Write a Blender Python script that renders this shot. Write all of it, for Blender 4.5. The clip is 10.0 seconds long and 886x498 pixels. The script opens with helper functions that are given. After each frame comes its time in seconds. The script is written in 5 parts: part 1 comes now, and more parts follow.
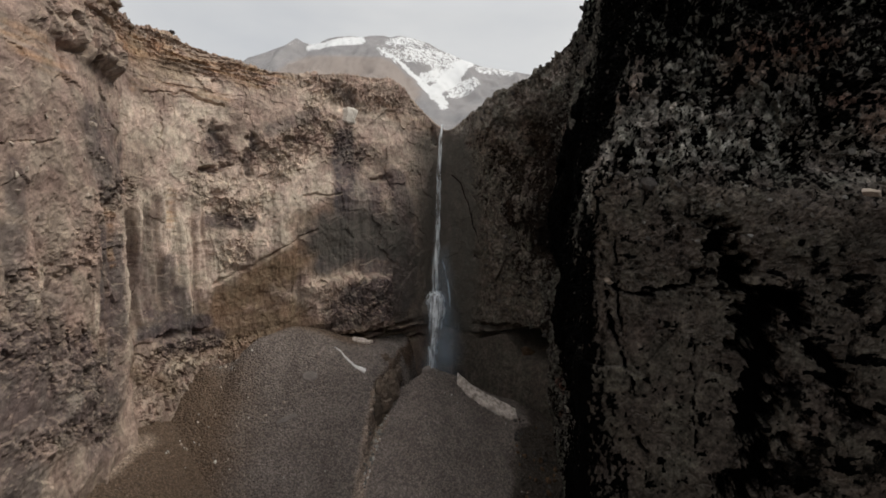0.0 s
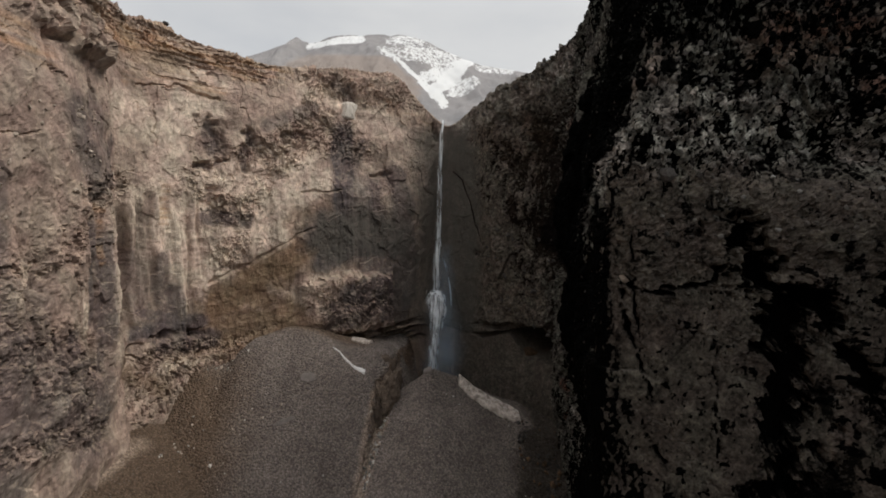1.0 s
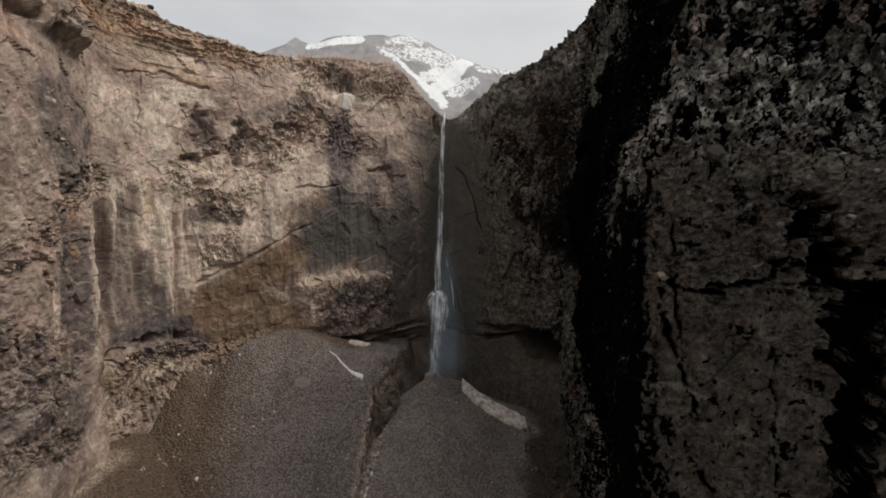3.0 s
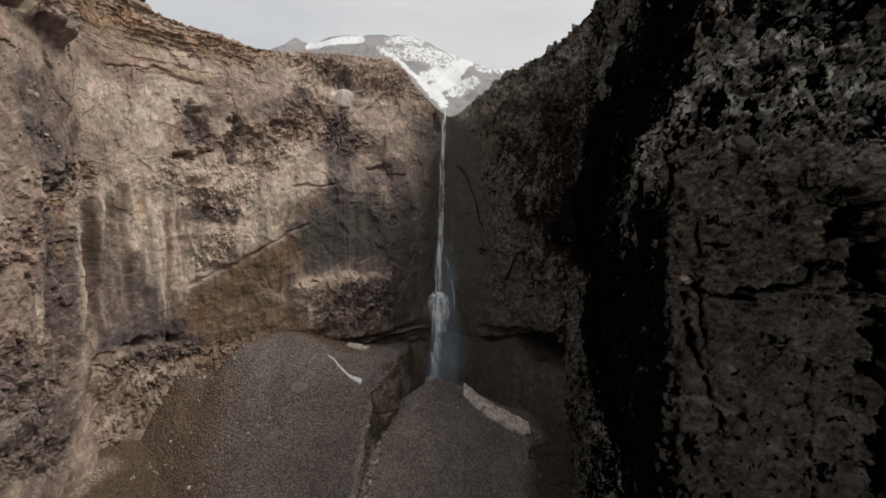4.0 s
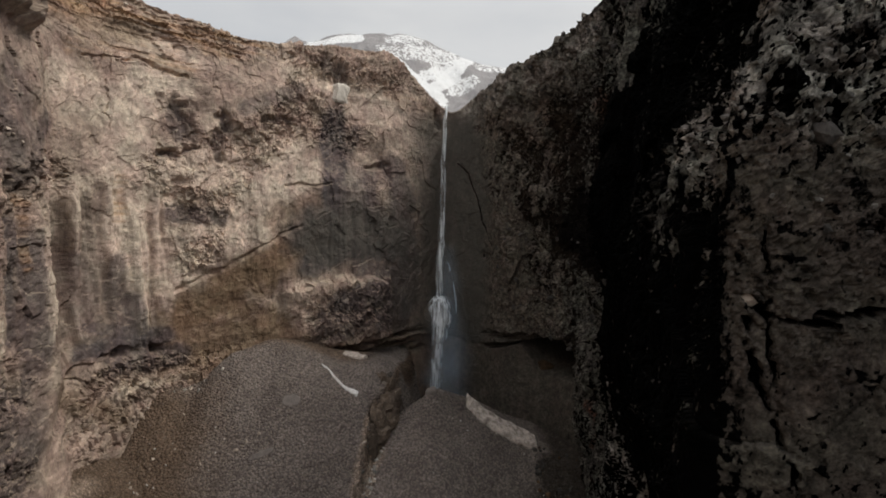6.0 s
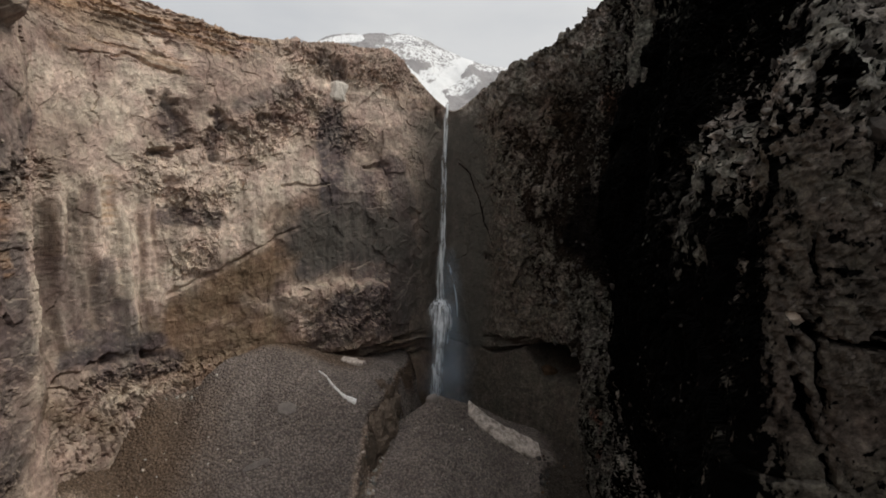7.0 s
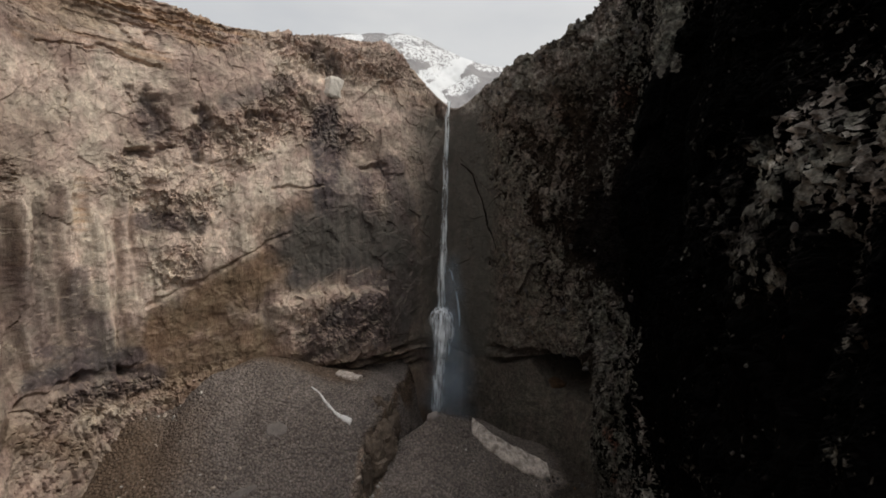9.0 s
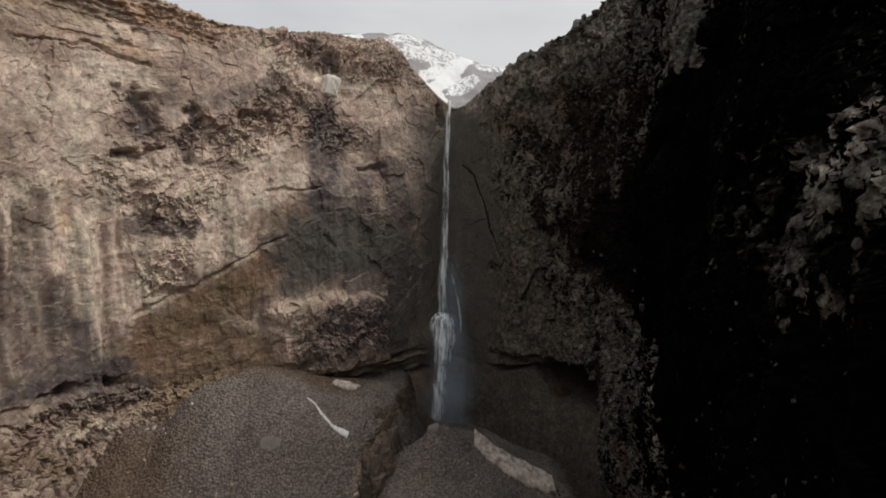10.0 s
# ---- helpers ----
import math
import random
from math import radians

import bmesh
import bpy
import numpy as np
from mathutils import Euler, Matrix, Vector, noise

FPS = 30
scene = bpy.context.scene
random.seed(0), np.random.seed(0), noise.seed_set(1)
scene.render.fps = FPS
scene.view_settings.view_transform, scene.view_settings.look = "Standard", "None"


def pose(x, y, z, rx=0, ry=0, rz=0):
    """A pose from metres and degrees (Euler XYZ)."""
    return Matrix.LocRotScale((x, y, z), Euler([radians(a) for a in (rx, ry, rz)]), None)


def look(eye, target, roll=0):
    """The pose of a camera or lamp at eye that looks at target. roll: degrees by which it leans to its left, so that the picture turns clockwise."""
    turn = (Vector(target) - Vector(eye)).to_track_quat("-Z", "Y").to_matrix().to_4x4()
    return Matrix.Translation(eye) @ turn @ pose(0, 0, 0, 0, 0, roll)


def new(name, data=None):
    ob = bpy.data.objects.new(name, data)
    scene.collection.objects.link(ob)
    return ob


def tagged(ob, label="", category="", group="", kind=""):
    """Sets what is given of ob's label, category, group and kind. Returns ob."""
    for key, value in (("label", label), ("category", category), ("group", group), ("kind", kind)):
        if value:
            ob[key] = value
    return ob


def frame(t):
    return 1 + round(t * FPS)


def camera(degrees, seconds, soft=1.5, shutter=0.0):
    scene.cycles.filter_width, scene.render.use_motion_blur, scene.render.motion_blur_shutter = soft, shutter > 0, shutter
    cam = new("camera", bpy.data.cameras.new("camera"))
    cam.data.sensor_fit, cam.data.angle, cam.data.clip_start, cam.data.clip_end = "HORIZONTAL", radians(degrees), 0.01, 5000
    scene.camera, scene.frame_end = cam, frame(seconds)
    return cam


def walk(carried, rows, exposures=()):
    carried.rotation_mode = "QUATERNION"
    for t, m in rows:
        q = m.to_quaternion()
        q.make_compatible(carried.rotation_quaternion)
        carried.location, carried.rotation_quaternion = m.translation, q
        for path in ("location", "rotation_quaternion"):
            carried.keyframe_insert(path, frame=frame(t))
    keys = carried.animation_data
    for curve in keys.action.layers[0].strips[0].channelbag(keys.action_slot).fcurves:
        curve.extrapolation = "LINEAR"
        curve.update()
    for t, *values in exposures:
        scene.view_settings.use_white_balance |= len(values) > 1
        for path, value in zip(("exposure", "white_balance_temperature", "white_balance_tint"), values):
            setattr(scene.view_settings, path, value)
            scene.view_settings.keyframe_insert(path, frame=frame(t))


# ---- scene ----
cam = camera(86.7, 10.0, soft=1.75)
METRES, EYE, TILT, LEAN, TURN = 34.0, 50.0, 0.0, 0.0, 0.0
ROWS = [
    (0.0, 0.0, 0.0, 0.0, 0.1, -4.13, -1.37),
    (0.5, -0.0048, 0.0409, -0.0079, 0.09, -4.16, -1.39),
    (1.0, -0.0107, 0.0902, -0.0173, 0.1, -4.22, -1.39),
    (1.5, -0.0161, 0.1385, -0.0263, 0.09, -4.2, -1.36),
    (2.0, -0.0215, 0.19, -0.0366, 0.07, -4.16, -1.34),
    (2.5, -0.0256, 0.2351, -0.046, 0.06, -4.14, -1.32),
    (4.0, -0.0349, 0.3754, -0.0566, 0.07, -4.13, -1.3),
    (4.5, -0.0377, 0.4238, -0.0553, 0.09, -4.16, -1.31),
    (5.0, -0.0411, 0.469, -0.0535, 0.06, -4.16, -1.3),
    (5.5, -0.0442, 0.5193, -0.0499, 0.05, -4.19, -1.3),
    (7.0, -0.0541, 0.6662, -0.0347, 0.06, -4.24, -1.28),
    (7.5, -0.0579, 0.7195, -0.0286, 0.07, -4.24, -1.28),
    (8.0, -0.0616, 0.7694, -0.0233, 0.04, -4.23, -1.27),
    (8.5, -0.0644, 0.825, -0.017, 0.04, -4.22, -1.26),
    (9.0, -0.0697, 0.8756, -0.0106, -0.01, -4.22, -1.24),
    (9.5, -0.0705, 0.9339, -0.0017, 0.03, -4.21, -1.23),
    (10.0, -0.0728, 0.9879, 0.0092, 0.04, -4.22, -1.2),
]
walk(cam, [(t, pose(0, 0, EYE, TILT, LEAN, TURN) @ pose(METRES * x, METRES * y, METRES * z, 90 + pitch, roll, yaw)) for t, x, y, z, yaw, pitch, roll in ROWS])

# ---- light ----
SUN_AZ, SUN_EL = 92.0, 53.0          # degrees from +y towards +x, and above the horizon
world = bpy.data.worlds.new("overcast_sky")
scene.world = world
world.use_nodes = True
wn, wl = world.node_tree.nodes, world.node_tree.links
wn.clear()
w_out, w_bg = wn.new("ShaderNodeOutputWorld"), wn.new("ShaderNodeBackground")
w_sky = wn.new("ShaderNodeTexSky")
w_sky.sky_type, w_sky.sun_disc = "NISHITA", False
w_sky.sun_elevation, w_sky.sun_rotation = radians(SUN_EL), radians(SUN_AZ)
w_co = wn.new("ShaderNodeTexCoord")
w_map = wn.new("ShaderNodeMapping")
w_map.inputs["Scale"].default_value = (1.0, 1.0, 2.6)
w_noise = wn.new("ShaderNodeTexNoise")
w_noise.inputs["Scale"].default_value, w_noise.inputs["Detail"].default_value = 2.2, 5.0
w_ramp = wn.new("ShaderNodeValToRGB")
w_ramp.color_ramp.elements[0].position, w_ramp.color_ramp.elements[0].color = 0.30, (5.95, 6.05, 6.2, 1)
w_ramp.color_ramp.elements[1].position, w_ramp.color_ramp.elements[1].color = 0.66, (7.9, 7.8, 7.55, 1)
w_mix = wn.new("ShaderNodeMix")
w_mix.data_type = "RGBA"
w_mix.inputs["Factor"].default_value = 0.88
wl.new(w_co.outputs["Generated"], w_map.inputs["Vector"])
wl.new(w_map.outputs["Vector"], w_noise.inputs["Vector"])
wl.new(w_noise.outputs["Fac"], w_ramp.inputs["Fac"])
wl.new(w_sky.outputs["Color"], w_mix.inputs[6])
wl.new(w_ramp.outputs["Color"], w_mix.inputs[7])
w_sep = wn.new("ShaderNodeSeparateXYZ")
wl.new(w_co.outputs["Generated"], w_sep.inputs["Vector"])
w_rise = wn.new("ShaderNodeMapRange")
w_rise.inputs["From Min"].default_value, w_rise.inputs["From Max"].default_value = 0.38, 1.0
w_rise.inputs["To Min"].default_value, w_rise.inputs["To Max"].default_value = 0.1, 0.24
wl.new(w_sep.outputs["Z"], w_rise.inputs["Value"])
wl.new(w_rise.outputs["Result"], w_bg.inputs["Strength"])
wl.new(w_mix.outputs[2], w_bg.inputs["Color"])
wl.new(w_bg.outputs["Background"], w_out.inputs["Surface"])

sun_data = bpy.data.lights.new("sun", "SUN")
sun_data.energy, sun_data.angle, sun_data.color = 2.0, radians(16), (1.0, 0.96, 0.87)
sun = new("sun", sun_data)
az, el = radians(SUN_AZ), radians(SUN_EL)
sun.matrix_world = look((300 * math.sin(az) * math.cos(el), 300 * math.cos(az) * math.cos(el), 300 * math.sin(el)), (0, 0, 0))


# ---- noise on arrays ----
def hashed(ix, iy, iz, seed):
    h = (ix.astype(np.int64) * 374761393 + iy.astype(np.int64) * 668265263 + iz.astype(np.int64) * 2147483647 + seed * 1274126177) & 0xFFFFFFFF
    h = ((h ^ (h >> 13)) * 1274126177) & 0xFFFFFFFF
    h = ((h ^ (h >> 15)) * 2246822519) & 0xFFFFFFFF
    return ((h ^ (h >> 16)) & 0xFFFFFF) / float(0xFFFFFF)


def value_noise(p, seed=0):
    i = np.floor(p)
    f = p - i
    f = f * f * f * (f * (f * 6 - 15) + 10)
    total = 0.0
    for dx in (0, 1):
        for dy in (0, 1):
            for dz in (0, 1):
                w = (f[:, 0] if dx else 1 - f[:, 0]) * (f[:, 1] if dy else 1 - f[:, 1]) * (f[:, 2] if dz else 1 - f[:, 2])
                total = total + w * hashed(i[:, 0] + dx, i[:, 1] + dy, i[:, 2] + dz, seed)
    return total * 2 - 1


def fbm(p, octaves=4, seed=0, gain=0.5):
    total, amp, norm = 0.0, 1.0, 0.0
    for k in range(octaves):
        total = total + amp * value_noise(p * 2.03 ** k + 17.3 * k, seed + k)
        norm += amp
        amp *= gain
    return total / norm


def facets(p, seed=0, tilt=0.8):
    """Broken-rock relief: each cell is a tilted facet, with the distance to the joint between cells."""
    i = np.floor(p)
    n = len(p)
    f1, f2 = np.full(n, 9.0), np.full(n, 9.0)
    height = np.zeros(n)
    for dx in (-1, 0, 1):
        for dy in (-1, 0, 1):
            for dz in (-1, 0, 1):
                cx, cy, cz = i[:, 0] + dx, i[:, 1] + dy, i[:, 2] + dz
                ox = p[:, 0] - cx - hashed(cx, cy, cz, seed)
                oy = p[:, 1] - cy - hashed(cx, cy, cz, seed + 1)
                oz = p[:, 2] - cz - hashed(cx, cy, cz, seed + 2)
                d = ox * ox + oy * oy + oz * oz
                near = d < f1
                f2 = np.where(near, f1, np.minimum(f2, d))
                f1 = np.where(near, d, f1)
                r = hashed(cx, cy, cz, seed + 3)
                own = (r - 0.5) + tilt * ((hashed(cx, cy, cz, seed + 4) - 0.5) * (ox + oy) + (hashed(cx, cy, cz, seed + 5) - 0.6) * oz)
                height = np.where(near, own, height)
    return height, np.sqrt(f2) - np.sqrt(f1)


def smooth(x, a, b):
    t = np.clip((x - a) / (b - a), 0, 1)
    return t * t * (3 - 2 * t)


def blob(p, centre, radii, warp=0.0, soft=0.6):
    d = np.sqrt((((p - np.array(centre)) / np.array(radii)) ** 2).sum(1)) + warp
    return 1 - smooth(d, 1 - soft * 0.5, 1 + soft * 0.5)


# ---- material helpers ----
def material(name):
    m = bpy.data.materials.new(name)
    m.use_nodes = True
    return m, m.node_tree.nodes, m.node_tree.links, m.node_tree.nodes["Principled BSDF"]


def mixed(nodes, links, a, b, fac, kind="MIX"):
    n = nodes.new("ShaderNodeMix")
    n.data_type, n.blend_type = "RGBA", kind
    for socket, value in ((n.inputs[6], a), (n.inputs[7], b), (n.inputs[0], fac)):
        if isinstance(value, (tuple, float, int)):
            socket.default_value = value if not isinstance(value, tuple) or len(value) == 4 else (*value, 1)
        else:
            links.new(value, socket)
    return n.outputs[2]


def noise_at(nodes, links, vector, scale, detail=6.0, rough=0.6, stretch=None):
    if stretch:
        m = nodes.new("ShaderNodeMapping")
        m.inputs["Scale"].default_value = stretch
        links.new(vector, m.inputs["Vector"])
        vector = m.outputs["Vector"]
    n = nodes.new("ShaderNodeTexNoise")
    n.inputs["Scale"].default_value, n.inputs["Detail"].default_value, n.inputs["Roughness"].default_value = scale, detail, rough
    links.new(vector, n.inputs["Vector"])
    return n.outputs["Fac"]


def ramp(nodes, links, fac, lo, hi, c0=(0, 0, 0), c1=(1, 1, 1)):
    r = nodes.new("ShaderNodeValToRGB")
    e = r.color_ramp.elements
    e[0].position, e[0].color, e[1].position, e[1].color = lo, (*c0, 1), hi, (*c1, 1)
    links.new(fac, r.inputs["Fac"])
    return r.outputs["Color"]


def math_node(nodes, links, op, a, b):
    n = nodes.new("ShaderNodeMath")
    n.operation = op
    for socket, value in zip(n.inputs, (a, b)):
        if isinstance(value, (float, int)):
            socket.default_value = value
        else:
            links.new(value, socket)
    return n.outputs[0]


def bumped(nodes, links, bsdf, heights):
    """heights: pairs of a height socket and its distance in metres."""
    last = None
    for height, distance in heights:
        b = nodes.new("ShaderNodeBump")
        b.inputs["Strength"].default_value, b.inputs["Distance"].default_value = 0.9, distance
        links.new(height, b.inputs["Height"])
        if last:
            links.new(last, b.inputs["Normal"])
        last = b.outputs["Normal"]
    links.new(last, bsdf.inputs["Normal"])


def rock_material():
    """Volcanic cliff rock: tan tuff, with pale, brown, grey, rusty, wet and black basalt parts by the cliff's own
    layers; deep shade is painted in near-black.
    """
    m, n, l, bsdf = material("cliff_rock")
    pos = n.new("ShaderNodeNewGeometry").outputs["Position"]
    a, b = n.new("ShaderNodeVertexColor"), n.new("ShaderNodeVertexColor")
    a.layer_name, b.layer_name = "layers_a", "layers_b"
    sa, sb = n.new("ShaderNodeSeparateColor"), n.new("ShaderNodeSeparateColor")
    l.new(a.outputs["Color"], sa.inputs["Color"])
    l.new(b.outputs["Color"], sb.inputs["Color"])
    pale, brown, grey = sa.outputs
    rust, wet, basalt = sb.outputs
    big = noise_at(n, l, pos, 0.16, 7, 0.62)
    mid = noise_at(n, l, pos, 0.7, 8, 0.68)
    fine = noise_at(n, l, pos, 4.5, 6, 0.7)
    streak = noise_at(n, l, pos, 0.55, 6, 0.6, (1.0, 1.0, 0.12))
    layer = noise_at(n, l, pos, 0.6, 5, 0.6, (0.12, 0.12, 1.6))
    col = ramp(n, l, big, 0.32, 0.70, (0.240, 0.184, 0.158), (0.44, 0.356, 0.304))
    col = mixed(n, l, col, (0.645, 0.548, 0.468, 1), math_node(n, l, "MULTIPLY", pale, ramp(n, l, mid, 0.28, 0.56, (0.4,) * 3, (1, 1, 1))))
    col = mixed(n, l, col, (0.195, 0.138, 0.096, 1), brown)
    col = mixed(n, l, col, (0.100, 0.087, 0.092, 1), math_node(n, l, "MULTIPLY", grey, ramp(n, l, streak, 0.3, 0.6, (0.74,) * 3, (1.0,) * 3)))
    col = mixed(n, l, col, (0.40, 0.255, 0.155, 1), math_node(n, l, "MULTIPLY", rust, ramp(n, l, layer, 0.38, 0.62)))
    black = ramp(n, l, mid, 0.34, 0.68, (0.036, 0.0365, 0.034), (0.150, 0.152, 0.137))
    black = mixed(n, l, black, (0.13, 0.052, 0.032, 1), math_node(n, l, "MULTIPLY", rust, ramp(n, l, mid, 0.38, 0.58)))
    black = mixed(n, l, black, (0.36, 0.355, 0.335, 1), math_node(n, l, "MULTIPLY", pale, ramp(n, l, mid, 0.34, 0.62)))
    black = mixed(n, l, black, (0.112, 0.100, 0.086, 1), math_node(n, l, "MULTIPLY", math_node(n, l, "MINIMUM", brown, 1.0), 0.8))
    # brown above 1 takes the buttress plates darker still
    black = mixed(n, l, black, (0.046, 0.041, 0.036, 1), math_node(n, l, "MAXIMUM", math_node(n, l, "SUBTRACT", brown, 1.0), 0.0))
    lit_layer = n.new("ShaderNodeVertexColor")
    lit_layer.layer_name = "lit_rock"
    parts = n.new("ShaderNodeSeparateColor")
    l.new(lit_layer.outputs["Color"], parts.inputs["Color"])
    bare, pebbly, blotted = parts.outputs
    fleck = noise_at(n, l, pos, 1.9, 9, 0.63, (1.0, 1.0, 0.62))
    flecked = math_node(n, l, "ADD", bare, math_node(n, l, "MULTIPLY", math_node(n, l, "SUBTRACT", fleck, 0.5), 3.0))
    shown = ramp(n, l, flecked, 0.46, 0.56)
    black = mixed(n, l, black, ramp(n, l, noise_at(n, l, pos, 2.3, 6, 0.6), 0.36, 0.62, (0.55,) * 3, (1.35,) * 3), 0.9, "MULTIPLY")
    # unlit rock painted near-black; only flecks keep their own colour
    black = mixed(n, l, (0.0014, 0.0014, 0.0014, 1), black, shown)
    wob = n.new("ShaderNodeTexNoise")
    wob.inputs["Scale"].default_value, wob.inputs["Detail"].default_value = 1.1, 4.0
    l.new(pos, wob.inputs["Vector"])
    shift = n.new("ShaderNodeVectorMath")
    shift.operation = "MULTIPLY_ADD"
    shift.inputs[1].default_value = (0.9, 0.9, 0.9)
    l.new(wob.outputs["Color"], shift.inputs[0])
    l.new(pos, shift.inputs[2])
    cell = n.new("ShaderNodeTexVoronoi")
    cell.feature = "DISTANCE_TO_EDGE"
    cell.inputs["Scale"].default_value = 1.25
    l.new(shift.outputs[0], cell.inputs["Vector"])
    loose = noise_at(n, l, pos, 0.55, 6, 0.66)
    gap = math_node(n, l, "ADD", cell.outputs["Distance"], math_node(n, l, "MULTIPLY", math_node(n, l, "SUBTRACT", loose, 0.43), 1.6))
    solid = math_node(n, l, "MAXIMUM", ramp(n, l, gap, 0.0, 0.05), math_node(n, l, "SUBTRACT", 1.0, pebbly))
    tone_cell = n.new("ShaderNodeTexVoronoi")
    tone_cell.inputs["Scale"].default_value = 1.25
    l.new(shift.outputs[0], tone_cell.inputs["Vector"])
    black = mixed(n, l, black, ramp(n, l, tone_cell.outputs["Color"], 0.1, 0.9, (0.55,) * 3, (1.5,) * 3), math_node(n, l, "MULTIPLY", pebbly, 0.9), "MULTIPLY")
    # shade in the gaps between loose blocks, put into the colour
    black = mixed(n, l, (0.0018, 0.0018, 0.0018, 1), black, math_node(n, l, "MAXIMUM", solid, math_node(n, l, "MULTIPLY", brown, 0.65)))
    # ragged near-black blots paint the shade of crevices into the rock
    shade_blot = noise_at(n, l, pos, 0.45, 9, 0.72, (1.0, 1.0, 0.6))
    black = mixed(n, l, black, (0.0010, 0.0010, 0.0010, 1), math_node(n, l, "MULTIPLY", blotted, ramp(n, l, math_node(n, l, "SUBTRACT", shade_blot, math_node(n, l, "MULTIPLY", grey, 0.15)), 0.38, 0.44, (1, 1, 1), (0, 0, 0))))
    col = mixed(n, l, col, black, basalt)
    geo = n.new("ShaderNodeNewGeometry")
    up = n.new("ShaderNodeSeparateXYZ")
    l.new(geo.outputs["Normal"], up.inputs["Vector"])
    # dust on upward faces, doubling as painted light from above
    dust_light = math_node(n, l, "MULTIPLY", ramp(n, l, up.outputs["Z"], 0.22, 0.62), ramp(n, l, mid, 0.36, 0.56))
    grit = mixed(n, l, (0.36, 0.29, 0.23, 1), (0.075, 0.068, 0.064, 1), basalt)
    col = mixed(n, l, col, grit, math_node(n, l, "MULTIPLY", math_node(n, l, "MULTIPLY", dust_light, bare), 0.5))
    # broken patches of the tan rock: fresh pale faces, and shade painted into loose gaps
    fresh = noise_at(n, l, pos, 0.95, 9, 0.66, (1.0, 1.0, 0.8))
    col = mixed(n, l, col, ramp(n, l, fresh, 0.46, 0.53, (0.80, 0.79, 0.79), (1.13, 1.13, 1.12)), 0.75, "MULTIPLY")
    gap_shade = math_node(n, l, "MULTIPLY", math_node(n, l, "SUBTRACT", pebbly, basalt), ramp(n, l, fleck, 0.38, 0.42, (0.5,) * 3, (0, 0, 0)))
    col = mixed(n, l, col, (0.075, 0.062, 0.056, 1), math_node(n, l, "MAXIMUM", gap_shade, 0.0))
    # tone of single blocks, then wear at smaller sizes
    block_cell = n.new("ShaderNodeTexVoronoi")
    block_cell.inputs["Scale"].default_value = 0.42
    l.new(shift.outputs[0], block_cell.inputs["Vector"])
    col = mixed(n, l, col, ramp(n, l, block_cell.outputs["Color"], 0.1, 0.9, (0.74, 0.72, 0.72), (1.2, 1.2, 1.18)), 0.55, "MULTIPLY")
    col = mixed(n, l, col, ramp(n, l, tone_cell.outputs["Color"], 0.1, 0.9, (0.74, 0.73, 0.73), (1.22, 1.21, 1.2)), 0.5, "MULTIPLY")
    tint = noise_at(n, l, pos, 0.22, 4, 0.55)
    col = mixed(n, l, col, ramp(n, l, tint, 0.38, 0.62, (1.05, 0.965, 0.96), (0.985, 1.01, 0.965)), 0.8, "MULTIPLY")
    coarse = math_node(n, l, "MAXIMUM", pebbly, basalt)
    wear = math_node(n, l, "ADD", math_node(n, l, "MULTIPLY", coarse, 0.55), 0.33)
    col = mixed(n, l, col, ramp(n, l, mid, 0.28, 0.72, (0.62, 0.60, 0.60), (1.25, 1.24, 1.22)), wear, "MULTIPLY")
    col = mixed(n, l, col, ramp(n, l, fine, 0.25, 0.75, (0.45,) * 3, (1.48,) * 3), wear, "MULTIPLY")
    col = mixed(n, l, col, ramp(n, l, streak, 0.25, 0.7, (0.55, 0.54, 0.55), (1.22, 1.20, 1.16)), 0.5, "MULTIPLY")
    col = mixed(n, l, col, (0.076, 0.071, 0.061, 1), math_node(n, l, "MULTIPLY", wet, ramp(n, l, streak, 0.2, 0.62, (0.72,) * 3, (0.97,) * 3)))
    l.new(col, bsdf.inputs["Base Color"])
    rough = n.new("ShaderNodeMapRange")
    rough.inputs["To Min"].default_value, rough.inputs["To Max"].default_value = 0.93, 0.55
    l.new(wet, rough.inputs["Value"])
    l.new(rough.outputs["Result"], bsdf.inputs["Roughness"])
    bsdf.inputs["Specular IOR Level"].default_value = 0.015
    chips = n.new("ShaderNodeTexVoronoi")
    chips.inputs["Scale"].default_value = 1.6
    l.new(pos, chips.inputs["Vector"])
    bumped(n, l, bsdf, [(math_node(n, l, "MULTIPLY", math_node(n, l, "MINIMUM", solid, shown), basalt), 0.22), (math_node(n, l, "MULTIPLY", mid, wear), 0.34), (math_node(n, l, "MULTIPLY", chips.outputs["Distance"], wear), 0.09), (math_node(n, l, "MULTIPLY", fine, math_node(n, l, "ADD", wear, 0.15)), 0.10)])
    return m


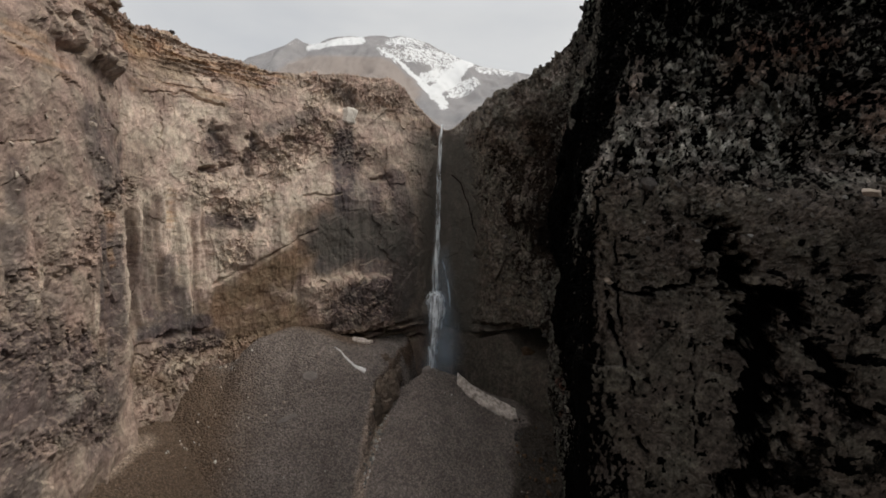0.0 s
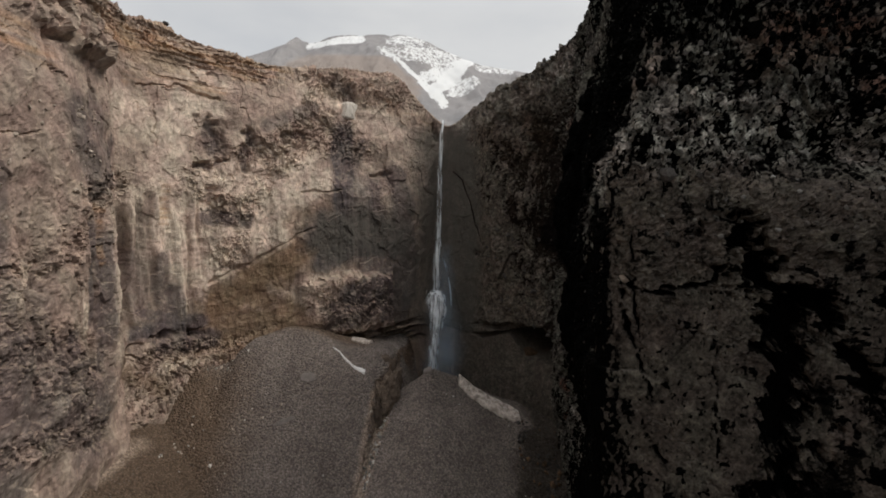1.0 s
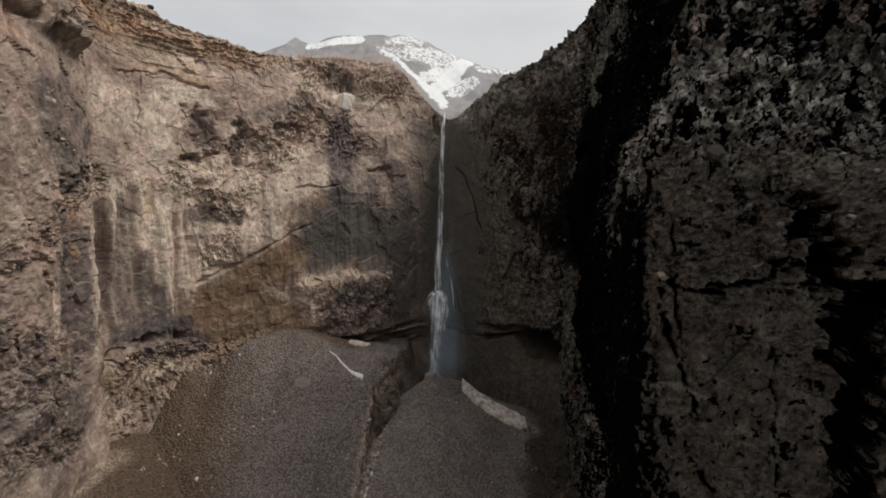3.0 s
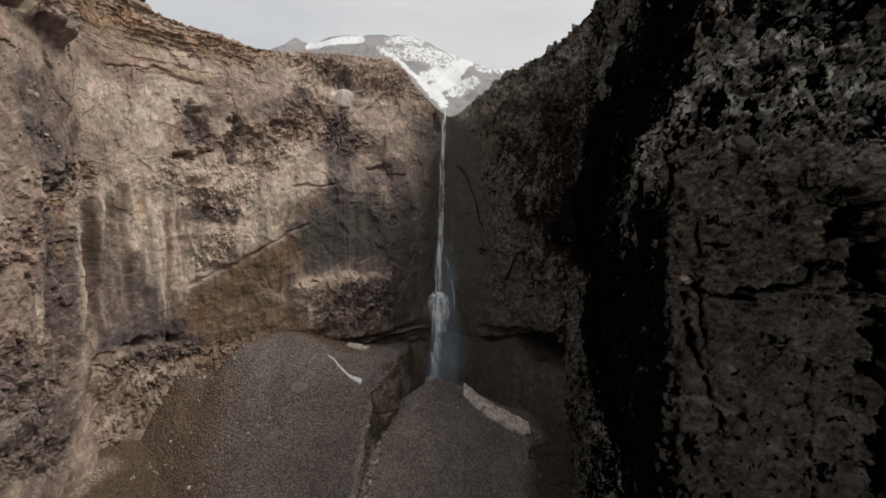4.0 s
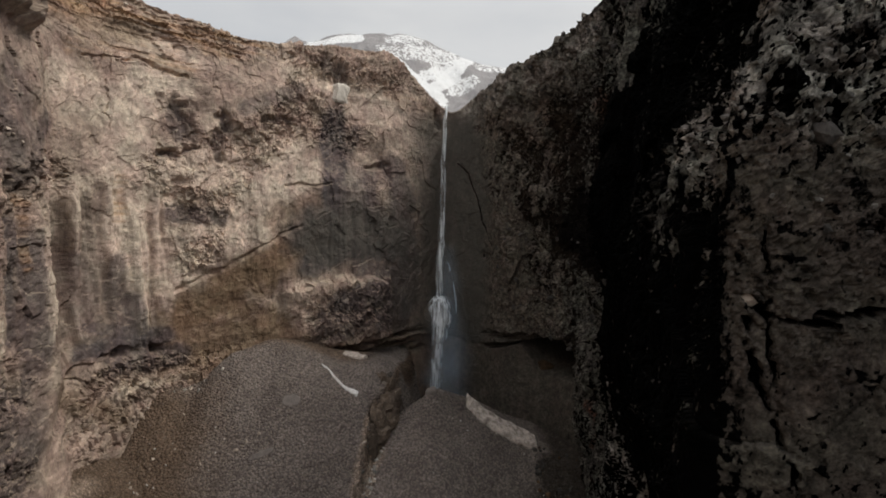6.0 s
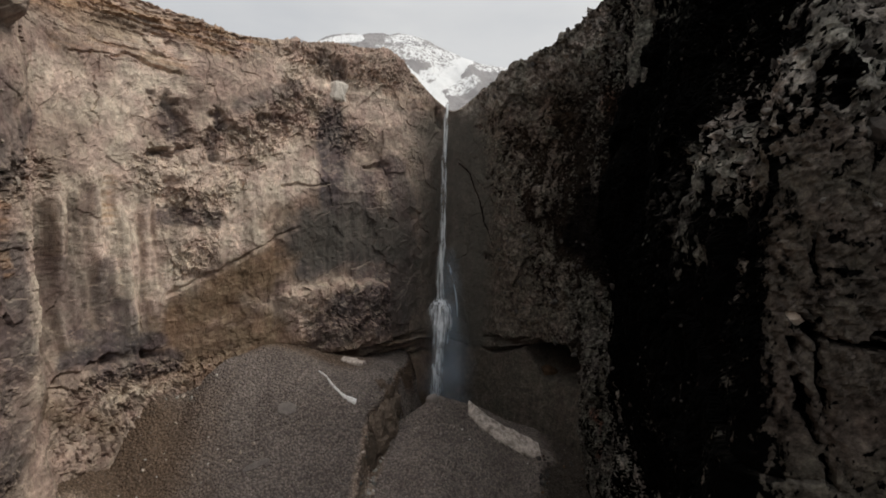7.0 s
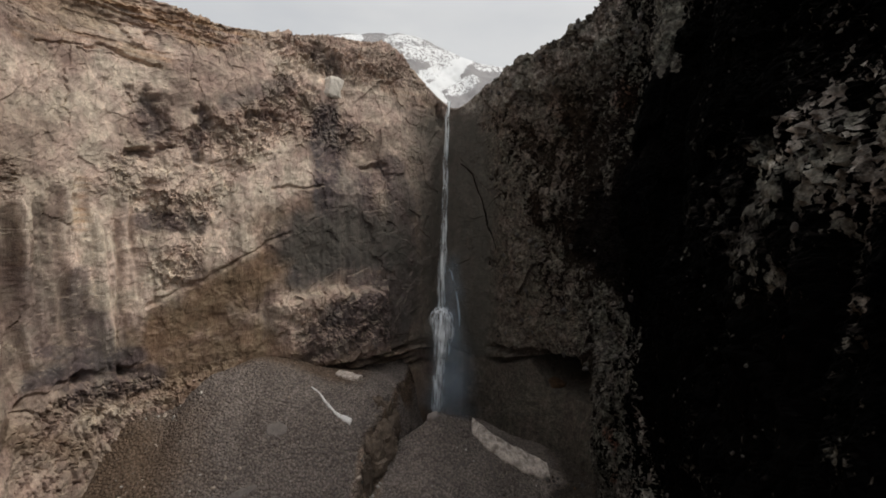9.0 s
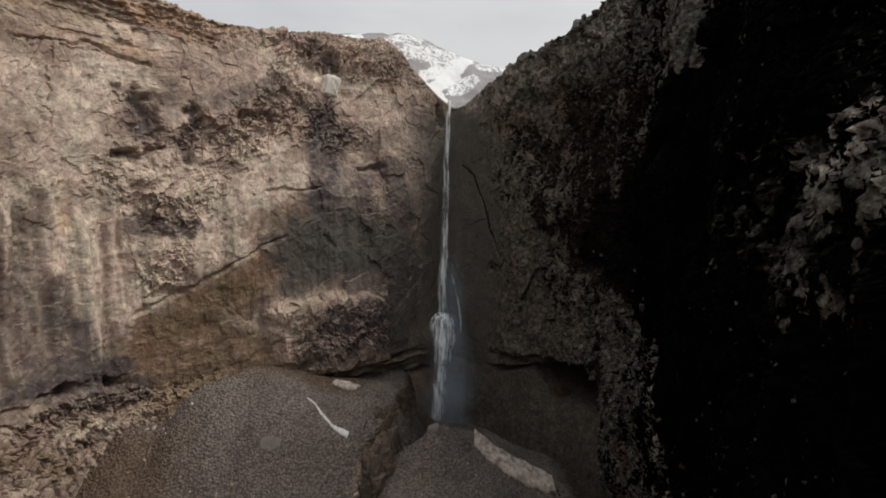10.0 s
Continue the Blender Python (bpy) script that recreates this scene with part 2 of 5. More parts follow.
def ash_material():
    """Ash-covered old snow and scree: grey grit with brown wash along the wall."""
    m, n, l, bsdf = material("ash_scree")
    pos = n.new("ShaderNodeNewGeometry").outputs["Position"]
    a = n.new("ShaderNodeVertexColor")
    a.layer_name = "layers_a"
    sa = n.new("ShaderNodeSeparateColor")
    l.new(a.outputs["Color"], sa.inputs["Color"])
    pale, brown, dark = sa.outputs
    big = noise_at(n, l, pos, 0.12, 6, 0.6)
    mid = noise_at(n, l, pos, 0.9, 7, 0.65)
    fine = noise_at(n, l, pos, 6.0, 5, 0.7)
    col = ramp(n, l, big, 0.3, 0.7, (0.152, 0.125, 0.110), (0.228, 0.190, 0.168))
    col = mixed(n, l, col, (0.128, 0.086, 0.058, 1), brown)
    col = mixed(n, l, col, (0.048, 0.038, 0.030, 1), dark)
    col = mixed(n, l, col, (0.42, 0.32, 0.25, 1), pale)
    col = mixed(n, l, col, ramp(n, l, mid, 0.3, 0.7, (0.68,) * 3, (1.28,) * 3), 0.8, "MULTIPLY")
    col = mixed(n, l, col, ramp(n, l, fine, 0.34, 0.68, (0.5,) * 3, (1.65,) * 3), 0.85, "MULTIPLY")
    cups = n.new("ShaderNodeTexVoronoi")
    cups.inputs["Scale"].default_value = 2.1
    l.new(pos, cups.inputs["Vector"])
    col = mixed(n, l, col, ramp(n, l, cups.outputs["Distance"], 0.1, 0.7, (1.55,) * 3, (0.66,) * 3), 0.85, "MULTIPLY")
    grit = noise_at(n, l, pos, 2.6, 3, 0.5)
    col = mixed(n, l, col, (0.36, 0.32, 0.29, 1), math_node(n, l, "MULTIPLY", ramp(n, l, grit, 0.64, 0.72), 0.45))
    l.new(col, bsdf.inputs["Base Color"])
    bsdf.inputs["Roughness"].default_value = 0.95
    bsdf.inputs["Specular IOR Level"].default_value = 0.15
    bumped(n, l, bsdf, [(mid, 0.25), (cups.outputs["Distance"], 0.6), (fine, 0.16)])
    return m


def plain_rock(name, lo, hi, scale=1.0):
    m, n, l, bsdf = material(name)
    pos = n.new("ShaderNodeNewGeometry").outputs["Position"]
    rand = n.new("ShaderNodeObjectInfo").outputs["Random"]
    mid = noise_at(n, l, pos, 1.2 * scale, 7, 0.65)
    fine = noise_at(n, l, pos, 7 * scale, 5, 0.7)
    col = ramp(n, l, mid, 0.3, 0.7, lo, hi)
    col = mixed(n, l, col, ramp(n, l, rand, 0.0, 1.0, (0.65,) * 3, (1.3,) * 3), 1.0, "MULTIPLY")
    col = mixed(n, l, col, ramp(n, l, fine, 0.3, 0.7, (0.7,) * 3, (1.25,) * 3), 0.8, "MULTIPLY")
    l.new(col, bsdf.inputs["Base Color"])
    bsdf.inputs["Roughness"].default_value = 0.92
    bsdf.inputs["Specular IOR Level"].default_value = 0.2
    bumped(n, l, bsdf, [(mid, 0.2), (fine, 0.05)])
    return m


def snow_material(name, clean, dirt, amount):
    m, n, l, bsdf = material(name)
    pos = n.new("ShaderNodeNewGeometry").outputs["Position"]
    mid = noise_at(n, l, pos, 0.8, 7, 0.65)
    fine = noise_at(n, l, pos, 5.0, 6, 0.75)
    col = mixed(n, l, (*clean, 1), (*dirt, 1), ramp(n, l, mid, 0.62 - amount, 0.85 - amount))
    col = mixed(n, l, col, (*dirt, 1), ramp(n, l, fine, 0.52, 0.64))
    l.new(col, bsdf.inputs["Base Color"])
    bsdf.inputs["Roughness"].default_value = 0.7
    bumped(n, l, bsdf, [(mid, 0.2), (fine, 0.08)])
    return m


def water_material(name, density, scale, tint, gaps=0.12):
    """Falling water: white threads with clear gaps between them."""
    m, n, l, bsdf = material(name)
    pos = n.new("ShaderNodeNewGeometry").outputs["Position"]
    edge = n.new("ShaderNodeVertexColor")
    edge.layer_name = "body"
    threads = noise_at(n, l, pos, scale, 5, 0.6, (1.0, 1.0, 0.10))
    puffs = noise_at(n, l, pos, scale * 0.35, 4, 0.55, (1.0, 1.0, 0.4))
    alpha = math_node(n, l, "MULTIPLY", ramp(n, l, threads, 0.38, 0.62, (gaps,) * 3, (1, 1, 1)), ramp(n, l, puffs, 0.25, 0.65, (0.35,) * 3, (1, 1, 1)))
    alpha = math_node(n, l, "MULTIPLY", alpha, edge.outputs["Color"])
    alpha = math_node(n, l, "MULTIPLY", alpha, density)
    bsdf.inputs["Base Color"].default_value = (*tint, 1)
    bsdf.inputs["Roughness"].default_value = 0.5
    l.new(alpha, bsdf.inputs["Alpha"])
    return m


def mountain_material():
    """Bare volcanic slopes with old snow in the gullies."""
    m, n, l, bsdf = material("mountain_slope")
    pos = n.new("ShaderNodeNewGeometry").outputs["Position"]
    a = n.new("ShaderNodeVertexColor")
    a.layer_name = "layers_a"
    sa = n.new("ShaderNodeSeparateColor")
    l.new(a.outputs["Color"], sa.inputs["Color"])
    big = noise_at(n, l, pos, 0.004, 8, 0.65)
    small = noise_at(n, l, pos, 0.055, 10, 0.78, (1.0, 0.45, 0.8))
    # distance haze is mixed into these rock greys and the duller snow
    col = ramp(n, l, big, 0.3, 0.7, (0.18, 0.175, 0.18), (0.29, 0.27, 0.265))
    col = mixed(n, l, col, (0.27, 0.225, 0.20, 1), sa.outputs[1])
    cover = n.new("ShaderNodeMath")
    cover.operation = "ADD"
    l.new(sa.outputs[0], cover.inputs[0])
    l.new(small, cover.inputs[1])
    col = mixed(n, l, col, (0.66, 0.66, 0.66, 1), ramp(n, l, cover.outputs[0], 0.97, 1.07))
    l.new(col, bsdf.inputs["Base Color"])
    bsdf.inputs["Roughness"].default_value = 0.9
    bumped(n, l, bsdf, [(small, 12.0)])
    return m


ROCK, ASH = rock_material(), ash_material()
TAN_STONE = plain_rock("tan_stone", (0.27, 0.215, 0.175), (0.50, 0.42, 0.345))
DARK_STONE = plain_rock("dark_stone", (0.030, 0.027, 0.025), (0.085, 0.075, 0.068))
BANK_STONE = plain_rock("bank_stone", (0.08, 0.06, 0.046), (0.17, 0.13, 0.10))
RUSTY_STONE = plain_rock("rusty_stone", (0.05, 0.032, 0.02), (0.15, 0.09, 0.05))
GREY_STONE = plain_rock("grey_stone", (0.07, 0.066, 0.06), (0.19, 0.18, 0.165))
BLOCK_STONE = plain_rock("block_stone", (0.78, 0.70, 0.61), (0.92, 0.84, 0.74))
PALE_STONE = plain_rock("pale_stone", (0.38, 0.35, 0.31), (0.60, 0.56, 0.51))
SNOW = snow_material("old_snow", (0.78, 0.76, 0.74), (0.42, 0.38, 0.34), 0.10)
ASHY_SNOW = snow_material("ashy_snow", (0.178, 0.150, 0.134), (0.125, 0.104, 0.093), 0.2)
DIRTY_SNOW = snow_material("dirty_snow", (0.66, 0.57, 0.50), (0.20, 0.16, 0.13), 0.22)


# ---- mesh helpers ----
def grid_mesh(name, points, rows, cols, mat, layers=None, shade=True):
    """A sheet of rows x cols points as one mesh object; layers: name to an array of colours, a row a point."""
    idx = np.arange(rows * cols).reshape(rows, cols)
    quads = np.stack([idx[:-1, :-1], idx[:-1, 1:], idx[1:, 1:], idx[1:, :-1]], -1).reshape(-1, 4)
    me = bpy.data.meshes.new(name)
    me.vertices.add(len(points))
    me.vertices.foreach_set("co", points.astype(np.float32).ravel())
    me.loops.add(quads.size)
    me.loops.foreach_set("vertex_index", quads.astype(np.int32).ravel())
    me.polygons.add(len(quads))
    me.polygons.foreach_set("loop_start", np.arange(0, quads.size, 4, dtype=np.int32))
    me.polygons.foreach_set("use_smooth", np.full(len(quads), shade))
    me.update(calc_edges=True)
    for key, value in (layers or {}).items():
        at = me.color_attributes.new(key, "FLOAT_COLOR", "POINT")
        rgba = np.ones((len(points), 4), np.float32)
        rgba[:, :3] = value
        at.data.foreach_set("color", rgba.ravel())
    me.materials.append(mat)
    return new(name, me)


def spline(values, s):
    """Catmull-Rom through the rows of values, at the parameters s (0 to rows - 1)."""
    v = np.asarray(values, float)
    k = np.clip(np.floor(s).astype(int), 0, len(v) - 2)
    t = (s - k)[:, None]
    p0, p1, p2, p3 = v[np.maximum(k - 1, 0)], v[k], v[k + 1], v[np.minimum(k + 2, len(v) - 1)]
    return 0.5 * (2 * p1 + (p2 - p0) * t + (2 * p0 - 5 * p1 + 4 * p2 - p3) * t ** 2 + (3 * p1 - p0 - 3 * p2 + p3) * t ** 3)


# ---- the plan of the canyon: foot x y, middle x y (45 m up), rim x y and height, round from one mouth to the other ----
FOOT = [(-62, -120), (-60, 0), (-57, 50), (-56.5, 70), (-60, 88), (-60, 100), (-58, 112), (-50, 122), (-38, 131), (-28, 135),
        (-16, 147), (-9, 154), (-3, 161), (3, 162.5), (10, 158.5), (20, 150), (29, 146), (33, 134), (32, 118), (30, 105),
        (25, 92), (22.5, 76), (22, 62), (20.5, 50), (23, 45.5), (33, 41), (48, 34), (58, 10), (54, -50), (58, -120)]
MIDDLE = [(-66, -120), (-64, 0), (-58, 50), (-57.8, 71), (-61, 89), (-65, 98.5), (-60, 115), (-53.5, 120.5), (-40.5, 129), (-28.5, 138.5),
          (-16, 147), (-8.5, 153.5), (-2.5, 159.5), (3, 161), (10, 157), (14.5, 149.5), (22, 142.5), (29, 134), (31, 118), (28, 104),
          (20.8, 91), (19.6, 75), (17.6, 60), (14.6, 49), (19, 45.6), (30, 42.6), (46, 34), (58, 10), (56, -50), (60, -120)]
RIM = [(-74, -120), (-74, 0), (-66, 52), (-65, 74), (-64, 86), (-71, 103), (-66, 115), (-54.5, 127), (-45, 136), (-34, 147),
       (-18, 152.5), (-10, 155.8), (-3.4, 158.5), (0.8, 159.5), (6, 158), (14, 151), (24, 139.5), (28.5, 131), (31, 115), (28.5, 100),
       (27, 86), (25.5, 72), (25, 61), (24, 53), (28, 49.5), (34, 46.5), (52, 40), (64, 12), (62, -50), (66, -120)]
RIM_Z = [95, 99, 100, 100, 98, 91.6, 90.5, 88.7, 89.1, 92.0,
         92.0, 85.6, 80.2, 78.6, 82, 86.8, 91, 93.2, 94.6, 94.8,
         94.4, 93.6, 93.2, 92.6, 92.4, 92.6, 93.2, 94, 94, 95]
FOOT_Z, MIDDLE_Z = -42.0, 45.0
HUB = np.array((-15.0, 50.0))


def wall_frame(s):
    """Foot, middle and rim rows at the parameters s."""
    return spline(FOOT, s), spline(MIDDLE, s), spline(RIM, s), spline([[z] for z in RIM_Z], s)[:, 0]


def along(a, b, step):
    """Parameters from column a to b about step metres apart."""
    s = np.linspace(a, b, 2000)
    p = spline(MIDDLE, s)
    length = np.concatenate([[0], np.cumsum(np.hypot(*np.diff(p, axis=0).T))])
    return np.interp(np.linspace(0, length[-1], int(length[-1] / step) + 2), length, s)


def cliff_sheet(a, b, step, rise):
    """The sheet's undisturbed points, its outward normals and the parameters of each point."""
    s = along(a, b, step)
    foot, mid, rim, rim_z = wall_frame(s)
    rows = int((93 - FOOT_Z) / rise)
    sheets = []
    for v in np.linspace(0, 1, rows):
        z = FOOT_Z + v * (rim_z - FOOT_Z)
        t1 = np.clip((z - FOOT_Z) / (MIDDLE_Z - FOOT_Z), 0, 1)[:, None]
        t2 = np.clip((z - MIDDLE_Z) / np.maximum(rim_z - MIDDLE_Z, 1), 0, 1)[:, None]
        xy = np.where(z[:, None] < MIDDLE_Z, foot + (mid - foot) * (1 - (1 - t1) ** 1.5), mid + (rim - mid) * t2 ** 1.5)
        sheets.append(np.column_stack([xy, z]))
    out = rim - HUB
    out /= np.linalg.norm(out, axis=1)[:, None]
    for r in (0.5, 1.2, 2.2, 3.5, 5.0, 7.0, 10.0):
        sheets.append(np.column_stack([rim + out * r, rim_z + 0.12 * r]))
    g = np.array(sheets)
    du, dv = np.gradient(g, axis=1), np.gradient(g, axis=0)
    normal = np.cross(du, dv)
    normal /= np.linalg.norm(normal, axis=2)[:, :, None] + 1e-9
    top = np.zeros(g.shape[:2])
    top[rows:] = 1
    return g.reshape(-1, 3), normal.reshape(-1, 3), np.tile(s, len(g)), top.ravel(), len(g), len(s)


def terraces(v, steps):
    """Broken ledges: v cut into uneven steps."""
    w = v * steps
    k = np.floor(w)
    return (k + smooth(w - k, 0.55, 0.95)) / steps


def cave_roof(s, warp):
    return np.interp(s, (9.6, 13.0, 14.4, 15.35, 16.25, 17.2), (13.4, 11.4, 10.6, 13.7, 16.9, 18.4)) + 1.6 * warp


def cave_zone(p, s, warp):
    roof = cave_roof(s, warp)
    return (1 - smooth(p[:, 2], roof - 0.9, roof + 0.3)) * smooth(s, 9.6, 10.4) * (1 - smooth(s + 0.1 * warp, 17.35, 17.7))


CRACKS = [
    (0.30, 1.0, ((316.5, 63.6), (320.3, 60.8), (322.7, 54.1), (324.6, 46.3), (329.3, 39.1))),
    (0.18, 0.9, ((329.3, 39.1), (330.0, 33.0), (329.4, 27.0))),
    (0.75, 1.0, ((325.0, 36.6), (328.0, 36.6))),
    (0.16, 0.8, ((321.0, 60.6), (326.0, 55.0), (330.0, 50.5))),
]


def black_start(z):
    """The column of the wall at which the painted black shade begins, by height."""
    return np.interp(z, (20, 29, 34, 39, 46, 55, 61, 66, 72), (20.95, 20.7, 18.3, 16.7, 16.5, 16.9, 18.0, 20.2, 21.6))


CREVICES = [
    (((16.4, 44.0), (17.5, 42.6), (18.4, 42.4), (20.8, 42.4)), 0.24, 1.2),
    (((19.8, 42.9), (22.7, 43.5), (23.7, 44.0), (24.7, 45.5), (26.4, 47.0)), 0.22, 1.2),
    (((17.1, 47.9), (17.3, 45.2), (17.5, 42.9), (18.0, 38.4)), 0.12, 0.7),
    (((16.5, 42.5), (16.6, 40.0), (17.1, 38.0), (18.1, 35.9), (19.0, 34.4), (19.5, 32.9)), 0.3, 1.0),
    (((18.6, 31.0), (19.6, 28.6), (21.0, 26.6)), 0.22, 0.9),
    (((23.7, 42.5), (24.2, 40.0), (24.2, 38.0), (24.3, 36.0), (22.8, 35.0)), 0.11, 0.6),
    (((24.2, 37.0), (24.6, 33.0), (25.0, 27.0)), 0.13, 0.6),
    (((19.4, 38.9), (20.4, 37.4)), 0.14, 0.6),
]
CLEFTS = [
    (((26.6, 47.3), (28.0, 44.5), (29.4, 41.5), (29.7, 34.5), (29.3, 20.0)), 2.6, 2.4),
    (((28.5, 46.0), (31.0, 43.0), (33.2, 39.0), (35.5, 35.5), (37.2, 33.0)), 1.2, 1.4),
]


def fissure(p, line, width, warp):
    """1 along a jagged line of x and z, 0 away from it."""
    x = p[:, 0] + 0.5 * warp + 0.55 * fbm(p / 1.8, 5, 20)
    z = p[:, 2] + 0.9 * fbm(p / 2.4, 5, 19)
    best = np.full(len(p), 99.0)
    for (ax, az_), (bx, bz) in zip(line[:-1], line[1:]):
        ux, uz = bx - ax, bz - az_
        t = np.clip(((x - ax) * ux + (z - az_) * uz) / (ux * ux + uz * uz), 0, 1)
        best = np.minimum(best, np.hypot(x - ax - t * ux, z - az_ - t * uz))
    wide = np.maximum(width * (0.55 + 2.2 * fbm(p / 1.6, 5, 18, 0.65)), 0.01)
    return 1 - smooth(best, wide * 0.5, wide * 1.3)


# ---- marks on the walls: half width, strength, and a line of metres along the wall and height ----
PALE_NEAR = [
    (0.98, 0.8, ((209.2, 44.2), (211.6, 30.9))),
    (1.95, 0.8, ((214.9, 50.6), (231.3, 52.6))),
    (1.05, 1, ((191.8, 26.0), (191.8, 18.7))),
    (0.68, 0.9, ((199.0, 36.2), (200.8, 28.9))),
    (1.16, 0.5, ((183.1, 15.6), (190.8, 14.4))),
    (1.49, 0.5, ((185.3, 37.9), (192.4, 40.8))),
    (0.75, 0.9, ((196.9, 24.6), (196.9, 18.6))),
    (0.68, 0.8, ((189.7, 26.1), (189.7, 21.4))),
    (0.79, 0.6, ((183.1, 16.8), (185.3, 18.0))),
    (1.16, 0.8, ((211.3, 43.4), (212.8, 33.7))),
]
PALE_POCKETS = [
    (3.61, 0.8, ((222.4, 69.6), (232.8, 68.3), (234.0, 59.2))),
    (2.19, 1, ((236.7, 72.3), (239.1, 70.1))),
    (1.48, 0.7, ((232.5, 81.2), (240.9, 81.2))),
    (1.88, 1, ((234.0, 28.3), (235.8, 34.9), (233.1, 41.7), (229.3, 45.9))),
    (1.24, 0.9, ((225.1, 43.1), (224.8, 36.2), (221.8, 26.7))),
    (1.24, 0.9, ((225.1, 14.4), (235.2, 13.0), (246.9, 15.5))),
    (1.34, 0.7, ((231.0, 30.2), (233.4, 27.0))),
    (4.1, 0.75, ((230.4, 55.6), (240.0, 52.0))),
    (1.58, 0.8, ((226.0, 41.6), (225.7, 31.4))),
    (1.1, 0.9, ((234.6, 37.6), (235.8, 29.8))),
    (2.62, 0.6, ((233.1, 79.3), (242.4, 79.5))),
    (1.76, 0.9, ((239.1, 80.7), (240.9, 80.5))),
]
PALE_FALLS = [
    (5.0, 0.6, ((266.0, 82.0), (284.0, 80.0), (298.0, 77.0))),
    (3.59, 1, ((242.4, 34.6), (246.6, 41.7), (251.4, 47.6), (256.8, 55.2), (265.2, 64.0))),
    (2.06, 0.7, ((282.6, 59.8), (282.3, 42.7))),
    (1.88, 1.2, ((278.7, 80.1), (279.6, 77.9))),
    (1.68, 0.6, ((271.2, 81.6), (276.6, 81.7))),
    (2.15, 0.6, ((286.5, 82.7), (299.7, 78.7))),
    (0.8, 0.2, ((267.0, 30.2), (274.8, 32.1), (290.7, 30.6))),
    (1.62, 0.5, ((267.0, 30.2), (269.1, 20.1))),
    (2.52, 0.9, ((254.1, 40.2), (261.6, 45.4))),
]
PALE = PALE_NEAR + PALE_POCKETS + PALE_FALLS
POCKETS = [
    (1.9, 1, ((241.9, 69.6), (242.9, 64.6))),
    (0.75, 0.9, ((239.8, 59.4), (242.0, 59.8))),
    (0.5, 0.7, ((242.0, 60.4), (245.3, 61.8))),
    (1.5, 1, ((249.7, 69.4), (251.2, 66.8))),
    (0.9, 0.8, ((249.0, 65.0), (249.4, 60.2))),
    (2.0, 1, ((276.8, 88.0), (280.0, 85.0))),
    (0.9, 0.8, ((260.8, 70.2), (266.4, 70.6))),
]
GREY_NEAR = [
    (2.6, 0.6, ((206.5, 67.0), (211.0, 57.0))),
    (1.18, 0.7, ((201.1, 62.9), (204.7, 53.7))),
    (2.91, 0.5, ((189.7, 35.5), (183.1, 22.6))),
    (1.07, 0.6, ((184.2, 55.5), (184.2, 49.6))),
    (3.03, 0.75, ((180.9, 28.5), (182.0, 12.1))),
    (1.31, 0.8, ((196.0, 28.4), (197.2, 12.6))),
    (1.26, 0.75, ((209.5, 29.1), (203.8, 18.0))),
    (1.52, 0.6, ((183.1, 46.1), (183.1, 35.6))),
    (1.1, 0.8, ((203.0, 46.0), (204.0, 30.0))),
    (1.0, 0.7, ((190.0, 16.0), (201.0, 11.0))),
    (7.0, 0.8, ((182.0, 26.0), (200.0, 16.0))),
    (3.52, 0.75, ((200.5, 63.6), (204.7, 54.0))),
    (2.41, 0.8, ((207.4, 41.9), (208.0, 27.7))),
]
GREY_MIDDLE = [
    (2.2, 0.85, ((228.0, 18.6), (241.0, 17.4))),
    (3.4, 0.7, ((267.6, 42.8), (282.3, 39.1), (293.1, 39.3))),
    (1.72, 1, ((221.2, 22.8), (232.5, 22.2), (238.5, 22.0))),
    (1.6, 0.8, ((241.2, 47.3), (249.6, 46.7))),
    (1.52, 0.7, ((216.7, 62.1), (207.4, 52.9))),
    (1.97, 0.7, ((229.3, 33.1), (230.4, 25.7))),
    (1.57, 0.6, ((255.0, 71.6), (269.1, 78.5))),
    (1.13, 0.6, ((224.8, 36.2), (225.4, 27.8))),
    (1.61, 0.8, ((232.2, 30.0), (233.1, 24.3))),
    (2.85, 1, ((270.0, 35.8), (279.6, 39.1), (291.9, 38.0))),
    (1.02, 0.9, ((223.3, 26.9), (232.2, 24.0))),
    (1.24, 0.7, ((230.1, 38.2), (229.0, 28.9))),
    (2.29, 0.6, ((222.4, 37.7), (224.2, 24.6))),
]
GREY_FALLS = [
    (3.2, 0.9, ((277.0, 64.0), (279.0, 50.0))),
    (6.0, 0.85, ((272.0, 42.0), (282.0, 44.0), (292.0, 41.0))),
    (2.52, 1, ((276.3, 68.0), (276.0, 54.5), (278.7, 39.4))),
    (1.54, 0.7, ((283.8, 70.5), (278.7, 57.8))),
    (3.23, 0.8, ((293.7, 60.4), (297.9, 37.2), (295.5, 18.6))),
    (4.03, 0.8, ((272.4, 20.0), (286.2, 24.0))),
    (3.41, 0.95, ((276.3, 25.3), (288.6, 28.1))),
    (2.52, 1, ((276.0, 55.2), (278.7, 42.4))),
    (2.34, 0.9, ((286.2, 51.3), (288.6, 41.0))),
    (2.99, 1, ((278.1, 72.5), (277.8, 59.5), (278.1, 44.9))),
    (4.6, 0.8, ((285.3, 55.6), (283.8, 40.0))),
    (4.0, 0.9, ((280.0, 24.0), (296.0, 22.0))),
    (2.6, 0.8, ((284.0, 34.0), (298.0, 30.0))),
]
GREY = GREY_NEAR + GREY_MIDDLE + GREY_FALLS
